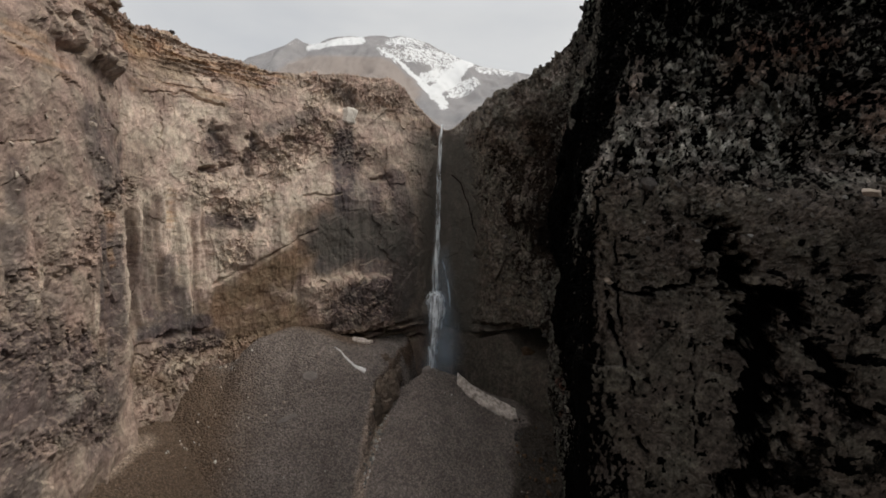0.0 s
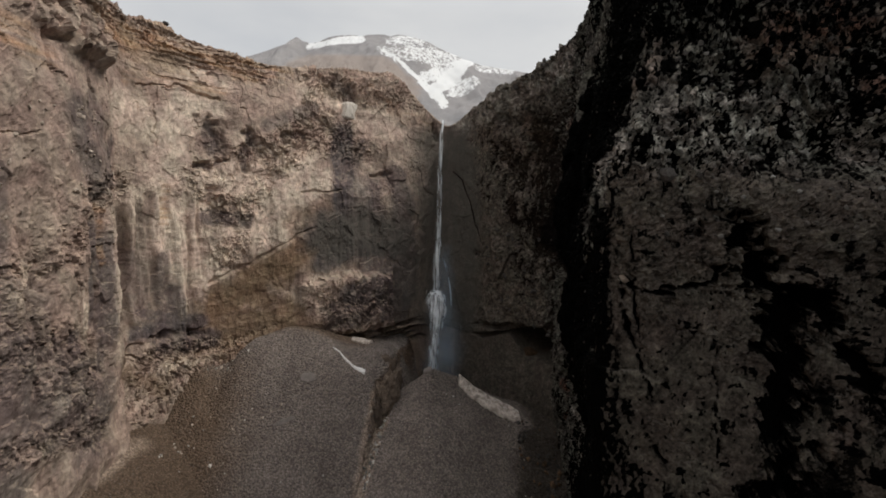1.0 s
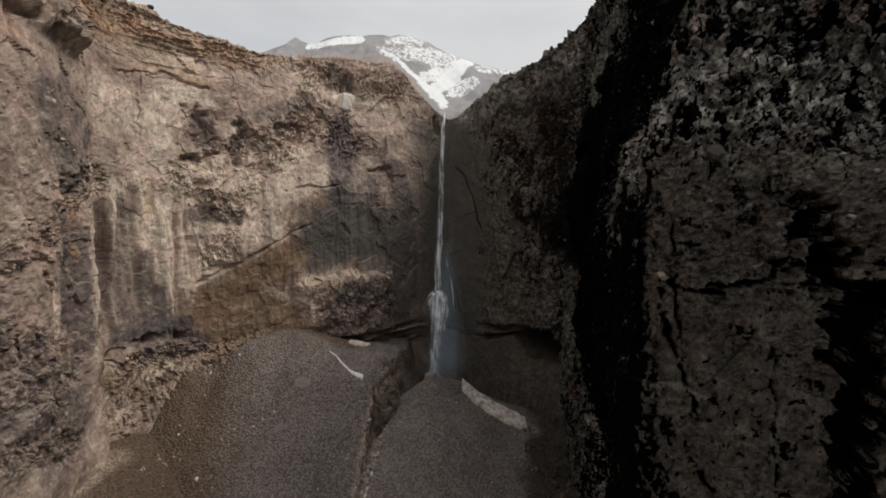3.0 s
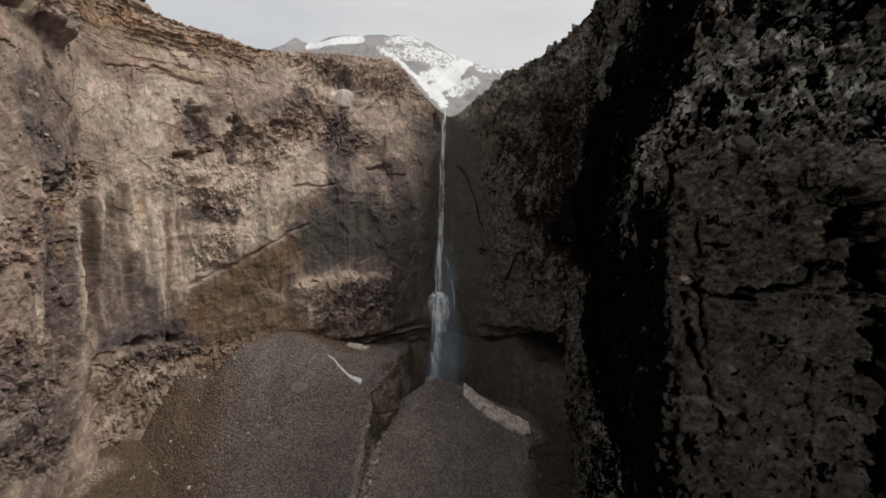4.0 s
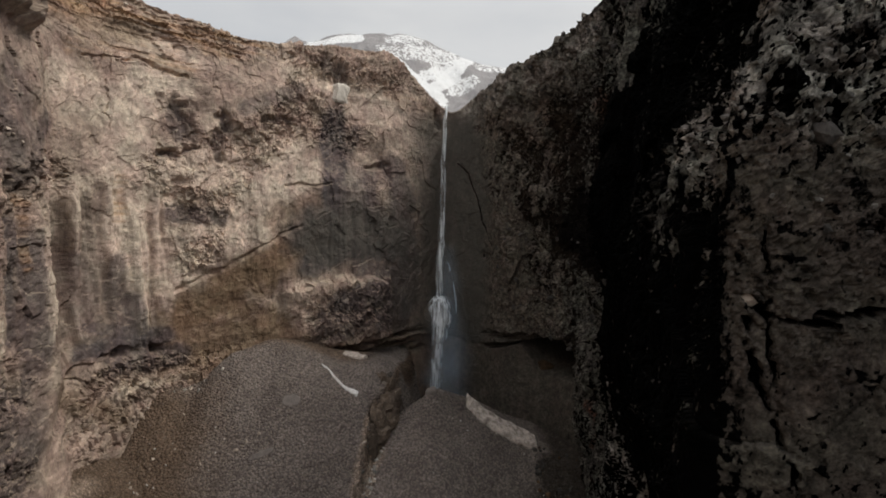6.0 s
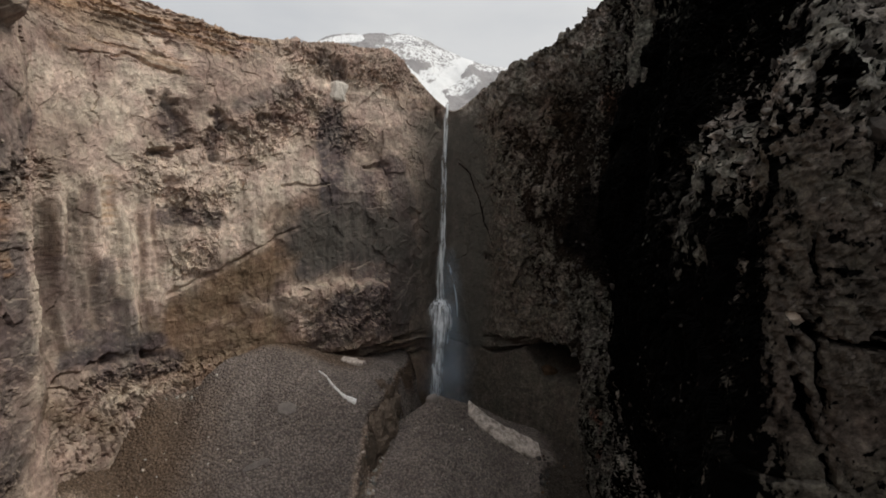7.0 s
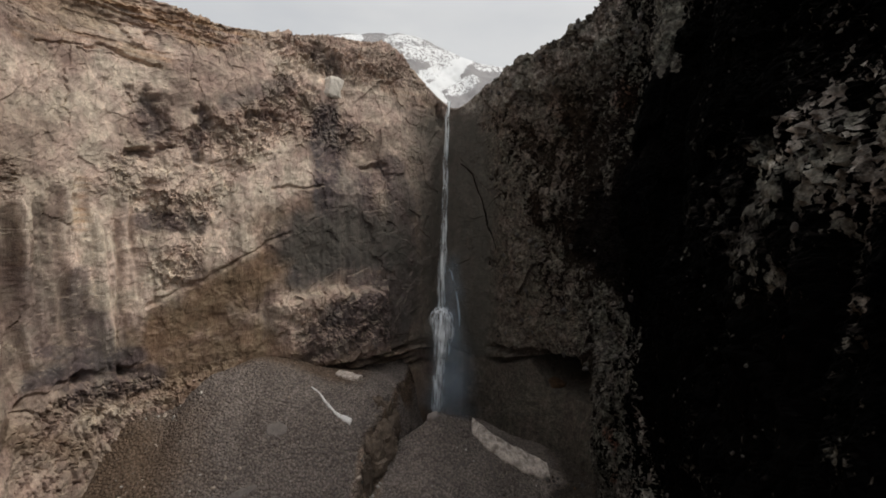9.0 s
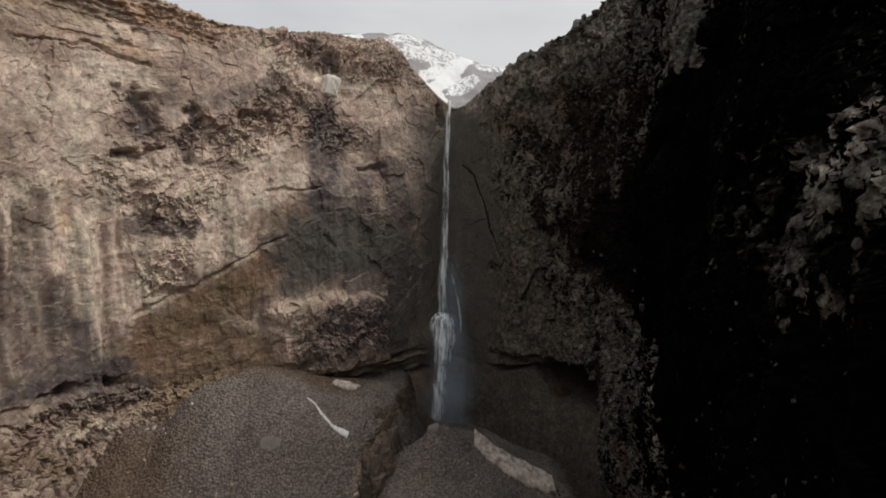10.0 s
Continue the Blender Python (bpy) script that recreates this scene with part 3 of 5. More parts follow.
SMOOTH = [
    (3.53, 0.9, ((239.7, 74.0), (237.0, 69.0))),
    (3.55, 0.9, ((242.1, 56.7), (252.0, 57.7))),
    (2.99, 1, ((271.5, 59.0), (258.3, 51.3), (253.2, 40.8))),
    (1.61, 1, ((232.5, 39.9), (233.7, 28.3))),
    (0.85, 1, ((219.7, 44.8), (211.0, 28.0))),
    (0.95, 1, ((225.1, 44.9), (224.8, 34.1))),
]
BROWN = [
    (3.0, 0.6, ((218.0, 84.0), (236.0, 83.0))),
    (4.0, 0.9, ((240.0, 17.0), (262.0, 15.0))),
    (4.58, 1, ((242.4, 24.7), (253.5, 32.5), (267.6, 39.8))),
    (3.96, 0.9, ((242.4, 20.5), (261.0, 20.7))),
    (2.57, 0.9, ((250.2, 17.3), (281.4, 12.3))),
    (4.09, 0.7, ((295.2, 15.9), (304.8, -1.7))),
    (3.21, 0.5, ((261.0, 46.0), (274.8, 49.5))),
    (1.71, 0.6, ((213.4, 19.0), (228.1, 8.2))),
    (2.67, 0.9, ((243.9, 28.7), (253.8, 25.3))),
    (1.85, 0.8, ((255.0, 19.7), (271.8, 18.2))),
]
RUST = [
    (2.16, 1, ((209.8, 81.7), (235.5, 87.4), (243.6, 85.3), (263.4, 86.9))),
    (1.6, 0.55, ((224.2, 77.0), (237.9, 79.0), (243.3, 78.0))),
    (2.13, 0.8, ((185.3, 73.2), (193.3, 71.6))),
    (2.56, 0.6, ((291.9, 81.9), (307.8, 77.2))),
    (1.05, 0.7, ((231.3, 53.8), (230.4, 46.0))),
    (1.03, 0.6, ((205.0, 48.7), (207.1, 39.7))),
]
ROUGH = [
    (6.5, 0.6, ((184.0, 32.0), (200.0, 22.0))),
    (5.5, 0.4, ((270.0, 23.0), (288.0, 24.0))),
    (3.0, 0.9, ((202.5, 50.5), (211.0, 53.5), (219.5, 54.0))),
    (4.5, 0.9, ((240.5, 56.0), (247.0, 50.0), (252.0, 55.0))),
    (4.0, 0.85, ((260.0, 67.0), (270.0, 69.0), (277.0, 72.0))),
    (5.17, 1, ((242.4, 54.4), (253.5, 61.0), (269.4, 73.7))),
    (3.19, 0.8, ((243.9, 37.4), (249.3, 41.7))),
    (4.37, 0.7, ((269.1, 78.5), (282.9, 68.4))),
    (3.44, 0.7, ((185.3, 39.1), (197.8, 44.1))),
    (2.18, 0.8, ((183.1, 16.8), (204.4, 10.4))),
    (2.19, 1, ((223.6, 16.2), (246.9, 14.9))),
    (3.09, 0.8, ((269.7, 87.1), (293.7, 84.0))),
    (2.34, 0.7, ((267.9, 20.0), (287.7, 22.1))),
]
NOTCH_NEAR = [
    (0.34, 1.2, ((226.3, 75.7), (237.9, 77.7), (243.3, 76.3))),
    (0.2, 0.8, ((182.0, 57.9), (186.4, 59.1), (191.5, 60.1))),
    (0.6, 0.9, ((240.9, 31.5), (247.8, 34.3), (258.0, 40.0), (267.9, 45.2))),
    (0.64, 2, ((194.2, 74.7), (198.7, 74.9), (200.5, 77.7))),
    (0.47, 0.8, ((257.7, 69.5), (267.0, 69.9))),
    (0.27, 0.7, ((207.1, 52.3), (214.6, 52.6))),
    (1.13, 1.6, ((240.6, 50.7), (242.4, 53.8))),
    (0.57, 1.4, ((240.3, 60.0), (244.8, 62.0))),
]
NOTCH_FALLS = [
    (0.7, 1.5, ((285.6, 60.2), (291.3, 60.8))),
    (0.53, 1, ((291.3, 60.8), (292.2, 55.9))),
    (0.84, 1.8, ((267.3, 13.1), (281.7, 13.5), (285.9, 16.2))),
    (0.4, 0.8, ((264.6, 54.3), (275.4, 55.6))),
    (0.73, 2, ((288.3, 13.9), (305.1, 14.1))),
    (0.74, 2.2, ((287.4, 10.4), (308.1, 8.2))),
]
NOTCH_SHADE = [
    (0.94, 2.2, ((309.6, 77.7), (310.2, 73.9))),
    (0.42, 0.9, ((316.5, 64.6), (321.5, 57.0), (324.8, 46.8), (329.0, 38.5))),
    (0.94, 2.6, ((324.5, 36.3), (328.1, 36.8))),
    (1.4, 2, ((335.5, 78.7), (336.7, 78.2))),
    (1.58, 2, ((336.1, 70.3), (338.8, 68.9))),
    (1.32, 2, ((345.1, 66.8), (351.4, 63.9))),
    (1.2, 2, ((342.4, 46.4), (343.6, 42.3))),
    (1.04, 1.8, ((343.0, 32.6), (343.9, 30.7))),
    (1.14, 2, ((360.6, 80.7), (362.0, 78.5))),
    (1.1, 4.0, ((326.0, 13.4), (334.0, 14.5), (345.0, 15.5), (358.0, 14.0))),
]
NOTCH = NOTCH_NEAR + NOTCH_FALLS + NOTCH_SHADE
EAST_GREY = [
    (4.0, 1.0, ((321.0, 80.5), (334.0, 83.0), (346.0, 88.0), (360.0, 89.5))),
    (2.2, 1, ((433.0, 53.0), (436.0, 55.0), (441.0, 52.0))),
    (2.0, 0.9, ((436.6, 57.0), (444.7, 56.4))),
    (0.45, 0.5, ((403.2, 57.4), (405.4, 51.7), (406.3, 45.8))),
    (2.75, 0.9, ((447.0, 54.9), (452.1, 57.2), (458.6, 58.0))),
    (2.16, 0.9, ((458.6, 58.0), (464.4, 58.8), (468.0, 55.5))),
    (0.88, 1, ((449.3, 53.3), (454.6, 54.1))),
    (1.24, 0.9, ((448.9, 61.2), (455.0, 60.8))),
    (1.97, 0.4, ((419.1, 72.8), (434.5, 72.2))),
    (1.52, 0.6, ((461.0, 50.8), (468.4, 52.9))),
    (1.08, 0.8, ((431.1, 31.1), (443.6, 27.7))),
]
EAST_RED = [
    (4.0, 0.3, ((329.0, 76.0), (338.0, 69.0), (350.0, 61.0))),
    (3.0, 0.45, ((344.0, 76.0), (352.0, 70.0))),
    (2.6, 0.8, ((367.0, 73.0), (371.0, 70.0))),
    (1.5, 0.9, ((358.0, 10.0), (362.0, 2.0))),
    (1.6, 0.7, ((437.0, 45.0), (439.0, 38.0), (440.0, 30.0))),
    (2.78, 0.9, ((457.8, 65.9), (462.9, 67.1))),
    (2.08, 1, ((466.2, 61.8), (468.8, 60.3))),
    (1.69, 0.4, ((444.9, 62.1), (446.6, 65.5))),
    (2.07, 0.9, ((464.1, 30.0), (468.8, 26.5))),
    (1.66, 0.7, ((446.4, 47.7), (448.7, 49.3))),
    (1.48, 0.6, ((466.5, 45.8), (468.0, 42.2))),
    (1.24, 0.9, ((370.0, 8.0), (376.0, 2.0))),
]
NORTH_PALE = [
    (5.92, 0.8, ((331.7, 36.8), (342.7, 24.6), (352.0, 24.1))),
    (2.45, 0.7, ((324.8, 80.8), (335.8, 83.6), (344.5, 88.3))),
    (4.57, 0.25, ((333.1, 76.0), (340.3, 60.7))),
    (1.71, 0.6, ((425.9, 36.1), (417.6, 28.9))),
]


SURFACE = {}
WALL_S = np.linspace(0, 29, 2901)
WALL_M = np.concatenate([[0], np.cumsum(np.hypot(*np.diff(spline(MIDDLE, WALL_S), axis=0).T))])


def marks(m, z, lines, ragged, crisp=0.5, spread=1.0):
    """How far each place lies within the lines, with ragged edges."""
    total = np.zeros(len(m))
    for width, amount, line in lines:
        width = width * spread
        best = np.full(len(m), 1e6)
        if len(line) == 1:
            line = (line[0], (line[0][0] + 0.1, line[0][1]))
        for (am, az_), (bm_, bz) in zip(line[:-1], line[1:]):
            um, uz = bm_ - am, bz - az_
            t = np.clip(((m - am) * um + (z - az_) * uz) / (um * um + uz * uz), 0, 1)
            best = np.minimum(best, np.hypot(m - am - t * um, z - az_ - t * uz))
        total = np.maximum(total, amount * (1 - smooth(best / width + ragged, 1 - crisp, 1 + crisp)))
    return total


def cliff(name, a, b, step, rise, label):
    p, nor, s, top, rows, cols = cliff_sheet(a, b, step, rise)
    z = p[:, 2]
    m = np.interp(s, WALL_S, WALL_M)
    west = 1 - smooth(s, 12.0, 13.6)
    east = smooth(s, 17.2, 19.4)
    warp = fbm(p / 9.0, 4, 5)
    buttress = smooth(s, 22.5, 23.4) * (1 - smooth(z + 2 * warp, 50, 56))
    down = fbm(p * np.array((0.55, 0.55, 0.07)), 3, 92)
    ragged = 0.55 * warp + 0.5 * fbm(p / 2.4, 4, 91) + 0.35 * down
    flute = fbm(p * np.array((1 / 3.6, 1 / 3.6, 1 / 34.0)), 3, 81)
    q = p + 1.8 * np.column_stack([warp, fbm(p / 9.0, 4, 6), fbm(p / 9.0, 4, 7)]) + 0.5 * fbm(p / 2.0, 3, 9)[:, None]
    crumb, _ = facets(q * np.array((1.0, 1.0, 0.55)) / 1.1, 70)
    # --- layers of rock, and the shade painted over them ---
    pale = np.where(west > 0, marks(m, z, PALE, 0.7 * ragged, 0.5, 1.25), 0)
    brown = marks(m, z, BROWN, 0.9 * ragged, 0.6, 1.1)
    sandy = np.clip(brown, 0, 1)
    hole = marks(m + 1.3 * fbm(p / 2.4, 5, 93), z + 1.3 * fbm(p / 2.4, 5, 94), POCKETS, 1.0 * ragged + 0.3 * crumb, 0.7) * west
    # the pockets are greyed as well as hollowed
    grey = np.maximum(marks(m, z, GREY, 0.6 * ragged, 0.4, 1.2), 0.75 * hole)
    rough = marks(m, z, ROUGH, 0.7 * ragged)
    sheet = marks(m, z, SMOOTH, 0.6 * ragged, 0.4, 1.2)
    pale = np.maximum(pale, sheet)
    ribs = smooth(m + 4 * warp, 213, 219) * (1 - smooth(m + 4 * warp, 238, 245)) * smooth(z + 4 * warp, 22, 28) * (1 - smooth(z + 6 * warp, 46, 54))
    pale = np.maximum(pale, 0.95 * ribs * smooth(flute, -0.02, 0.14))
    grey = np.maximum(grey, 0.4 * ribs * smooth(-flute, 0.04, 0.16))
    brown = np.maximum(brown, 0.4 * ribs * smooth(-flute, -0.02, 0.06))
    lay = smooth(z, 80, 86) * west * (1 - 0.6 * smooth(s, 6.8, 8.2))
    rust = np.clip(np.maximum(marks(m, z, RUST, ragged), 0.35 * lay), 0, 1) * west * (1 - 0.5 * smooth(s, 6.8, 8.2))
    pale_grey = marks(m, z, EAST_GREY, ragged)
    red = marks(m, z, EAST_RED, ragged)
    tan = marks(m, z, NORTH_PALE, ragged)
    # paler from the shelf up, mostly gone by 70 m
    pale_grey = np.maximum(pale_grey, 0.38 * smooth(s, 22.0, 23.0) * smooth(z + 4 * warp, 50, 55) * (1 - 0.8 * smooth(z + 5 * warp, 60, 70)))
    reach = 20.4 + 0.95 * (1 - smooth(z, 4, 32))
    chips = smooth(s + 0.1 * warp, 18.6, 19.4) * (1 - smooth(s + 0.15 * ragged, reach - 0.1, reach + 0.2)) * (1 - smooth(z + 4 * warp, 30, 40))
    pale_grey = np.maximum(pale_grey, 0.75 * chips)
    pale = np.where(s > 13.2, pale_grey, pale)
    rust = np.where(s > 13.2, np.maximum(red, 0.5 * buttress * smooth(ragged, 0.05, 0.3)), rust)
    brown = np.where(s > 13.2, np.maximum.reduce([tan, 0.8 * cave_zone(p, s, warp), 0.6 * smooth(s, 13.8, 14.5) * (1 - smooth(s + 0.4 * warp, 16.3, 17.4)), 1.65 * buttress]), np.minimum(brown, 1))
    # deep shade of the right-hand wall and buttress, put into the colour
    shade_black = 0.9 * smooth(s - black_start(z + 5 * warp), 0.0, 0.5) * (1 - smooth(s + 0.3 * warp, 21.8, 22.9 - 0.5 * smooth(z, 44, 52)))
    shade_black = np.maximum(shade_black, 0.35 * smooth(s + 0.25 * warp, 24.75, 25.1) * (1 - smooth(z + 4 * warp, 42, 48)))
    grey = np.where(s > 13.2, np.clip(shade_black, 0, 1), grey)
    gap = np.hypot(m - 316.0, (z - 38) * 0.1)
    wet = 0.95 * (1 - smooth(gap + 4 * ragged, 7.5, np.where(m < 316, 27, 15))) * smooth(z + 3 * ragged, 82, 74)
    wet = np.maximum(wet, 0.85 * marks(m, z, [(7.5, 1, ((273.0, 41.0), (284.0, 44.0), (295.0, 41.0)))], 0.6 * ragged, 0.7))
    wet = np.maximum(wet * (1 - 0.5 * cave_zone(p, s, warp)), 0.3 * cave_zone(p, s, warp))
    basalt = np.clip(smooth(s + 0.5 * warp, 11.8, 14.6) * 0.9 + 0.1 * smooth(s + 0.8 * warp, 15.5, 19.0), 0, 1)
    # --- relief ---
    flat = np.where(lay[:, None] > 0.5, np.array((0.35, 0.35, 1.5)), np.array((1.0, 1.0, 0.62)))
    spread = smooth(fbm(p / 15.0, 4, 51) - 0.2 * west, -0.15, 0.15)
    rough = np.clip(np.maximum(rough, spread * np.where(west > 0.5, 0.15, np.where(s < 17, 0.45, 0.9))) + 0.6 * lay, 0, 1) * (1 - 0.85 * sandy) * (1 - 0.8 * np.maximum(np.clip(sheet, 0, 1), ribs) * west)
    d = 1.4 * fbm(p / 24.0, 3, 11) + (1.3 - 0.5 * west) * (0.45 - np.abs(fbm(p / 12.0, 5, 21)) * 2)
    d *= 1 - 0.7 * buttress
    big, joint = facets(q * flat / 6.0, 31)
    calm = 1 - 0.8 * np.maximum(sandy, 0.7 * np.clip(sheet, 0, 1)) * west
    d += calm * (1.0 - 0.8 * buttress) * (1 - 0.45 * west) * big - 0.15 * (1 - 0.7 * west) * np.exp(-(joint / 0.03) ** 2) * (1 - rough)
    shard = 1 - 0.85 * smooth(s, 18.2, 19.0) * (1 - smooth(s, 21.2, 21.8))
    d += (0.3 * (1 - 0.75 * west) + (1.0 - 0.45 * west) * rough) * (1 - 0.7 * buttress) * shard * calm * (1 - 0.6 * smooth(s, 22.0, 22.8)) * terraces(fbm(q * flat / 7.0, 5, 37), 5.0)
    d += (0.10 + 0.85 * rough) * (1 - 0.75 * buttress) * terraces(fbm(q * np.array((1, 1, 0.8)) / 2.6, 4, 38), 3.0)
    mid, _ = facets(q * flat / 1.7, 41)
    loose_zone = 1 - 0.6 * smooth(s, 22.0, 22.8) * smooth(z, 48, 54)
    d += (0.14 + (0.6 + 0.3 * west) * rough) * (1 - 0.7 * buttress) * shard * loose_zone * mid
    small, _ = facets(q / 0.7, 61)
    d += (0.13 - 0.05 * west + (0.40 + 0.15 * west) * rough) * (1 - 0.6 * buttress) * shard * small
    tiny, _ = facets(q / 0.36, 62)
    d += (0.05 + 0.16 * rough) * tiny
    # rubble on the upper buttress, plates and seams on the shaded walls
    rubble = east * np.maximum(np.clip(pale_grey, 0, 1), 0.35 * smooth(z, 56, 62))
    lump, lump_seam = facets((q + 0.5 * fbm(p / 1.2, 3, 64)[:, None]) * np.array((1.25, 1.25, 0.8)) / 0.75, 65, 1.1)
    d += rubble * 0.42 * lump
    plate, seam = facets(q * np.array((1.0, 1.0, 0.6)) / 1.9, 67)
    d += east * (1 - buttress) * shard * (1 - 0.6 * smooth(s, 21.2, 22.2)) * (0.75 * plate - 0.6 * np.exp(-(seam / 0.10) ** 2))
    d += east * buttress * 0.16 * plate
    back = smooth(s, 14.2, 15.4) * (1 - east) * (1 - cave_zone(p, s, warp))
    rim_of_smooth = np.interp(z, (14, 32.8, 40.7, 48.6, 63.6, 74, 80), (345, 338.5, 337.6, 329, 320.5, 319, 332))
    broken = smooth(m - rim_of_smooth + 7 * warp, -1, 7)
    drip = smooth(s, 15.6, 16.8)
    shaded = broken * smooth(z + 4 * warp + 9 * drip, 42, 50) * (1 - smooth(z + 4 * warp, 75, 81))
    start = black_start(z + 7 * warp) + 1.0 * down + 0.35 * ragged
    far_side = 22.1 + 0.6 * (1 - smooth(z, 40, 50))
    shade_zone = smooth(s - start, -0.35, 0.3) * (1 - smooth(s + 0.2 * warp, far_side - 0.2, far_side + 0.1))
    shade_zone *= 1 - 0.52 * smooth(s + 0.1 * warp, 20.95, 21.15)
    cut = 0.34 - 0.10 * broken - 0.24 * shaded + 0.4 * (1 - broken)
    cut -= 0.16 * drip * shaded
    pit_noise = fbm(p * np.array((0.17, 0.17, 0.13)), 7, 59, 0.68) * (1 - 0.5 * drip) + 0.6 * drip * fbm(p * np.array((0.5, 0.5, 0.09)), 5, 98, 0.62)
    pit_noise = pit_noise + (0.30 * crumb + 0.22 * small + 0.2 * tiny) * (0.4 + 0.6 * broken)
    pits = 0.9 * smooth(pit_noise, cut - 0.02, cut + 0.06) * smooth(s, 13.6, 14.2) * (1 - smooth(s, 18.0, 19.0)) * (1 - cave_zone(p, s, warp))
    d -= 0.8 * pits
    blocky, blocky_seam = facets(q * np.array((1.0, 1.0, 0.7)) / 3.2, 68, 0.9)
    d += smooth(s, 13.5, 14.2) * (1 - east) * smooth(z + 3 * warp, 72, 78) * (1.3 * blocky - 0.5 * np.exp(-(blocky_seam / 0.06) ** 2))
    d += broken * back * smooth(s, 15.2, 16.5) * (0.5 * plate - 0.45 * np.exp(-(seam / 0.09) ** 2)) * smooth(fbm(p / 8.0, 3, 53), -0.25, 0.1)
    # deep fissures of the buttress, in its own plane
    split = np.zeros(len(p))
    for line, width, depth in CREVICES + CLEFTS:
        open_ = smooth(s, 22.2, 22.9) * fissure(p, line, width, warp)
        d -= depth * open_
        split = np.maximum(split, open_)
    d *= 1 - 0.75 * cave_zone(p, s, warp)
    # notches, roofs and holes
    d -= 0.7 * marks(m + 0.8 * fbm(p / 3.0, 3, 44), z + 1.1 * fbm(p / 3.5, 4, 45), NOTCH, 1.3 * ragged + 0.25, 0.8)
    # flutes down the tan wall and the shaded wall
    d += (1.4 + 2.6 * ribs) * flute * (1 - smooth(z, 48, 66)) * (1 - smooth(s, 9, 10.5)) * smooth(z, 14, 20) * (1 - 0.7 * sandy)
    d += 1.9 * flute * east * (1 - buttress) * (1 - 0.6 * rubble)
    d -= 4.0 * np.exp(-((s - 19.5) / 0.4) ** 2)
    # stepped layers under the rim
    bed = (z + 1.6 * warp + 0.02 * m) / 1.15
    hard = hashed(np.floor(bed), 0 * bed, 0 * bed, 77) - 0.5
    bed2 = (z + 1.6 * warp) / 0.42
    hard2 = hashed(np.floor(bed2), 0 * bed, 0 * bed, 78) - 0.5
    d += smooth(z, 74, 84) * west * (1 - 0.65 * smooth(s, 6.8, 8.2)) * (0.75 * hard + 0.35 * hard2) * smooth(fbm(p / 5.0, 4, 46), -0.35, 0.2)
    # gravel shelf across the buttress, the part above set back
    d -= 3.6 * smooth(z, 51, 57) * smooth(s, 24.2, 25.2)
    # the shaded wall draws back towards its foot, beside a rusty pillar
    d -= 3.2 * (1 - smooth(z + 3 * warp, 34, 46)) * smooth(s, 19.55, 19.9) * (1 - smooth(s, 20.3, 20.8))
    d -= 5.5 * (1 - smooth(z + 3 * warp, 2, 38)) * smooth(s, 20.0, 20.6) * (1 - smooth(s, 21.2, 22.4))
    d += 2.4 * blob(p, (30.5, 123, 10), (5, 7, 14), 0.3 * warp)
    # the undercut round the plunge pool
    d -= cave_zone(p, s, warp) * (2.4 - 1.7 * smooth(s, 12.2, 13.4) + 1.2 * smooth(s, 15.2, 16.2)) * smooth(z, -3, 9)
    roof = cave_roof(s, warp)
    grow = smooth(s + 0.15 * warp, 15.45, 16.1)
    sill = roof - 1.1 - 0.8 * smooth(warp, -0.2, 0.3) - 7.0 * grow + 2.5 * grow * warp
    d -= (3.4 + 22.0 * grow) * smooth(z, sill - 1.2 * grow, sill + 0.6 + 1.5 * grow) * (1 - smooth(z, roof - 0.5, roof + 0.2)) * smooth(s, 13.9, 14.3) * (1 - smooth(s + 0.1 * warp, 17.05, 17.3))
    # the overhang above the rubble band of the tan wall
    lip = 20.5 + 1.6 * warp + 0.8 * np.sin((s - 4.6) * 2.2) + 2.2 * fbm(p / 4.0, 4, 47)
    d -= (0.5 + 1.9 * smooth(fbm(p * np.array((0.22, 0.22, 0.02)), 3, 43), -0.15, 0.2)) * smooth(z, lip - 3.4, lip - 1.6) * (1 - smooth(z, lip - 0.5, lip + 0.2)) * smooth(s, 4.5, 4.8) * (1 - smooth(s + 0.3 * warp, 5.9, 6.4))
    # the rubble band below it stands forward
    d += 1.4 * (1 - smooth(z + 2 * warp, lip - 7.5, lip - 2.5)) * smooth(s, 5.6, 6.6) * (1 - smooth(s, 7.3, 8.2)) * smooth(z, -12, 6)
    heap = (1 - smooth(z, lip - 3.5, lip - 2.0)) * smooth(z + 3 * warp, 2, 6) * smooth(s, 4.4, 5.0) * (1 - smooth(s, 7.2, 7.8))
    rock_a, rock_seam = facets(q * np.array((1.0, 1.0, 0.65)) / 0.95, 69, 1.2)
    d += heap * (0.7 * rock_a - 0.3 * np.exp(-(rock_seam / 0.08) ** 2))
    # pockets
    d -= 1.7 * hole
    # the block left of the falls and the one that the water strikes
    block_in = smooth(z + 1.5 * warp, 13.6, 14.8) * (1 - smooth(z + 2.4 * warp + 1.6 * plate - 1.2 * (s - 9), 30.4, 31.8)) * smooth(s + 0.15 * warp, 8.0, 8.7) * (1 - smooth(s + 0.05 * warp, 9.86, 10.04))
    d += block_in * (3.4 + 1.1 * plate + 0.5 * crumb)
    # thin beds that overhang one another between the block and the falls
    thin = smooth(s, 9.3, 9.6) * (1 - smooth(s + 0.15 * warp, 10.9, 11.4)) * (1 - block_in)
    for level, deep in ((14.0, 1.6), (11.9, 2.2), (9.8, 2.0)):
        at = z + 1.1 * warp + 0.5 * fbm(p / 2.0, 3, 49) - 0.9 * (s - 10.0) - level
        d -= deep * thin * np.exp(-(at / 0.45) ** 2)
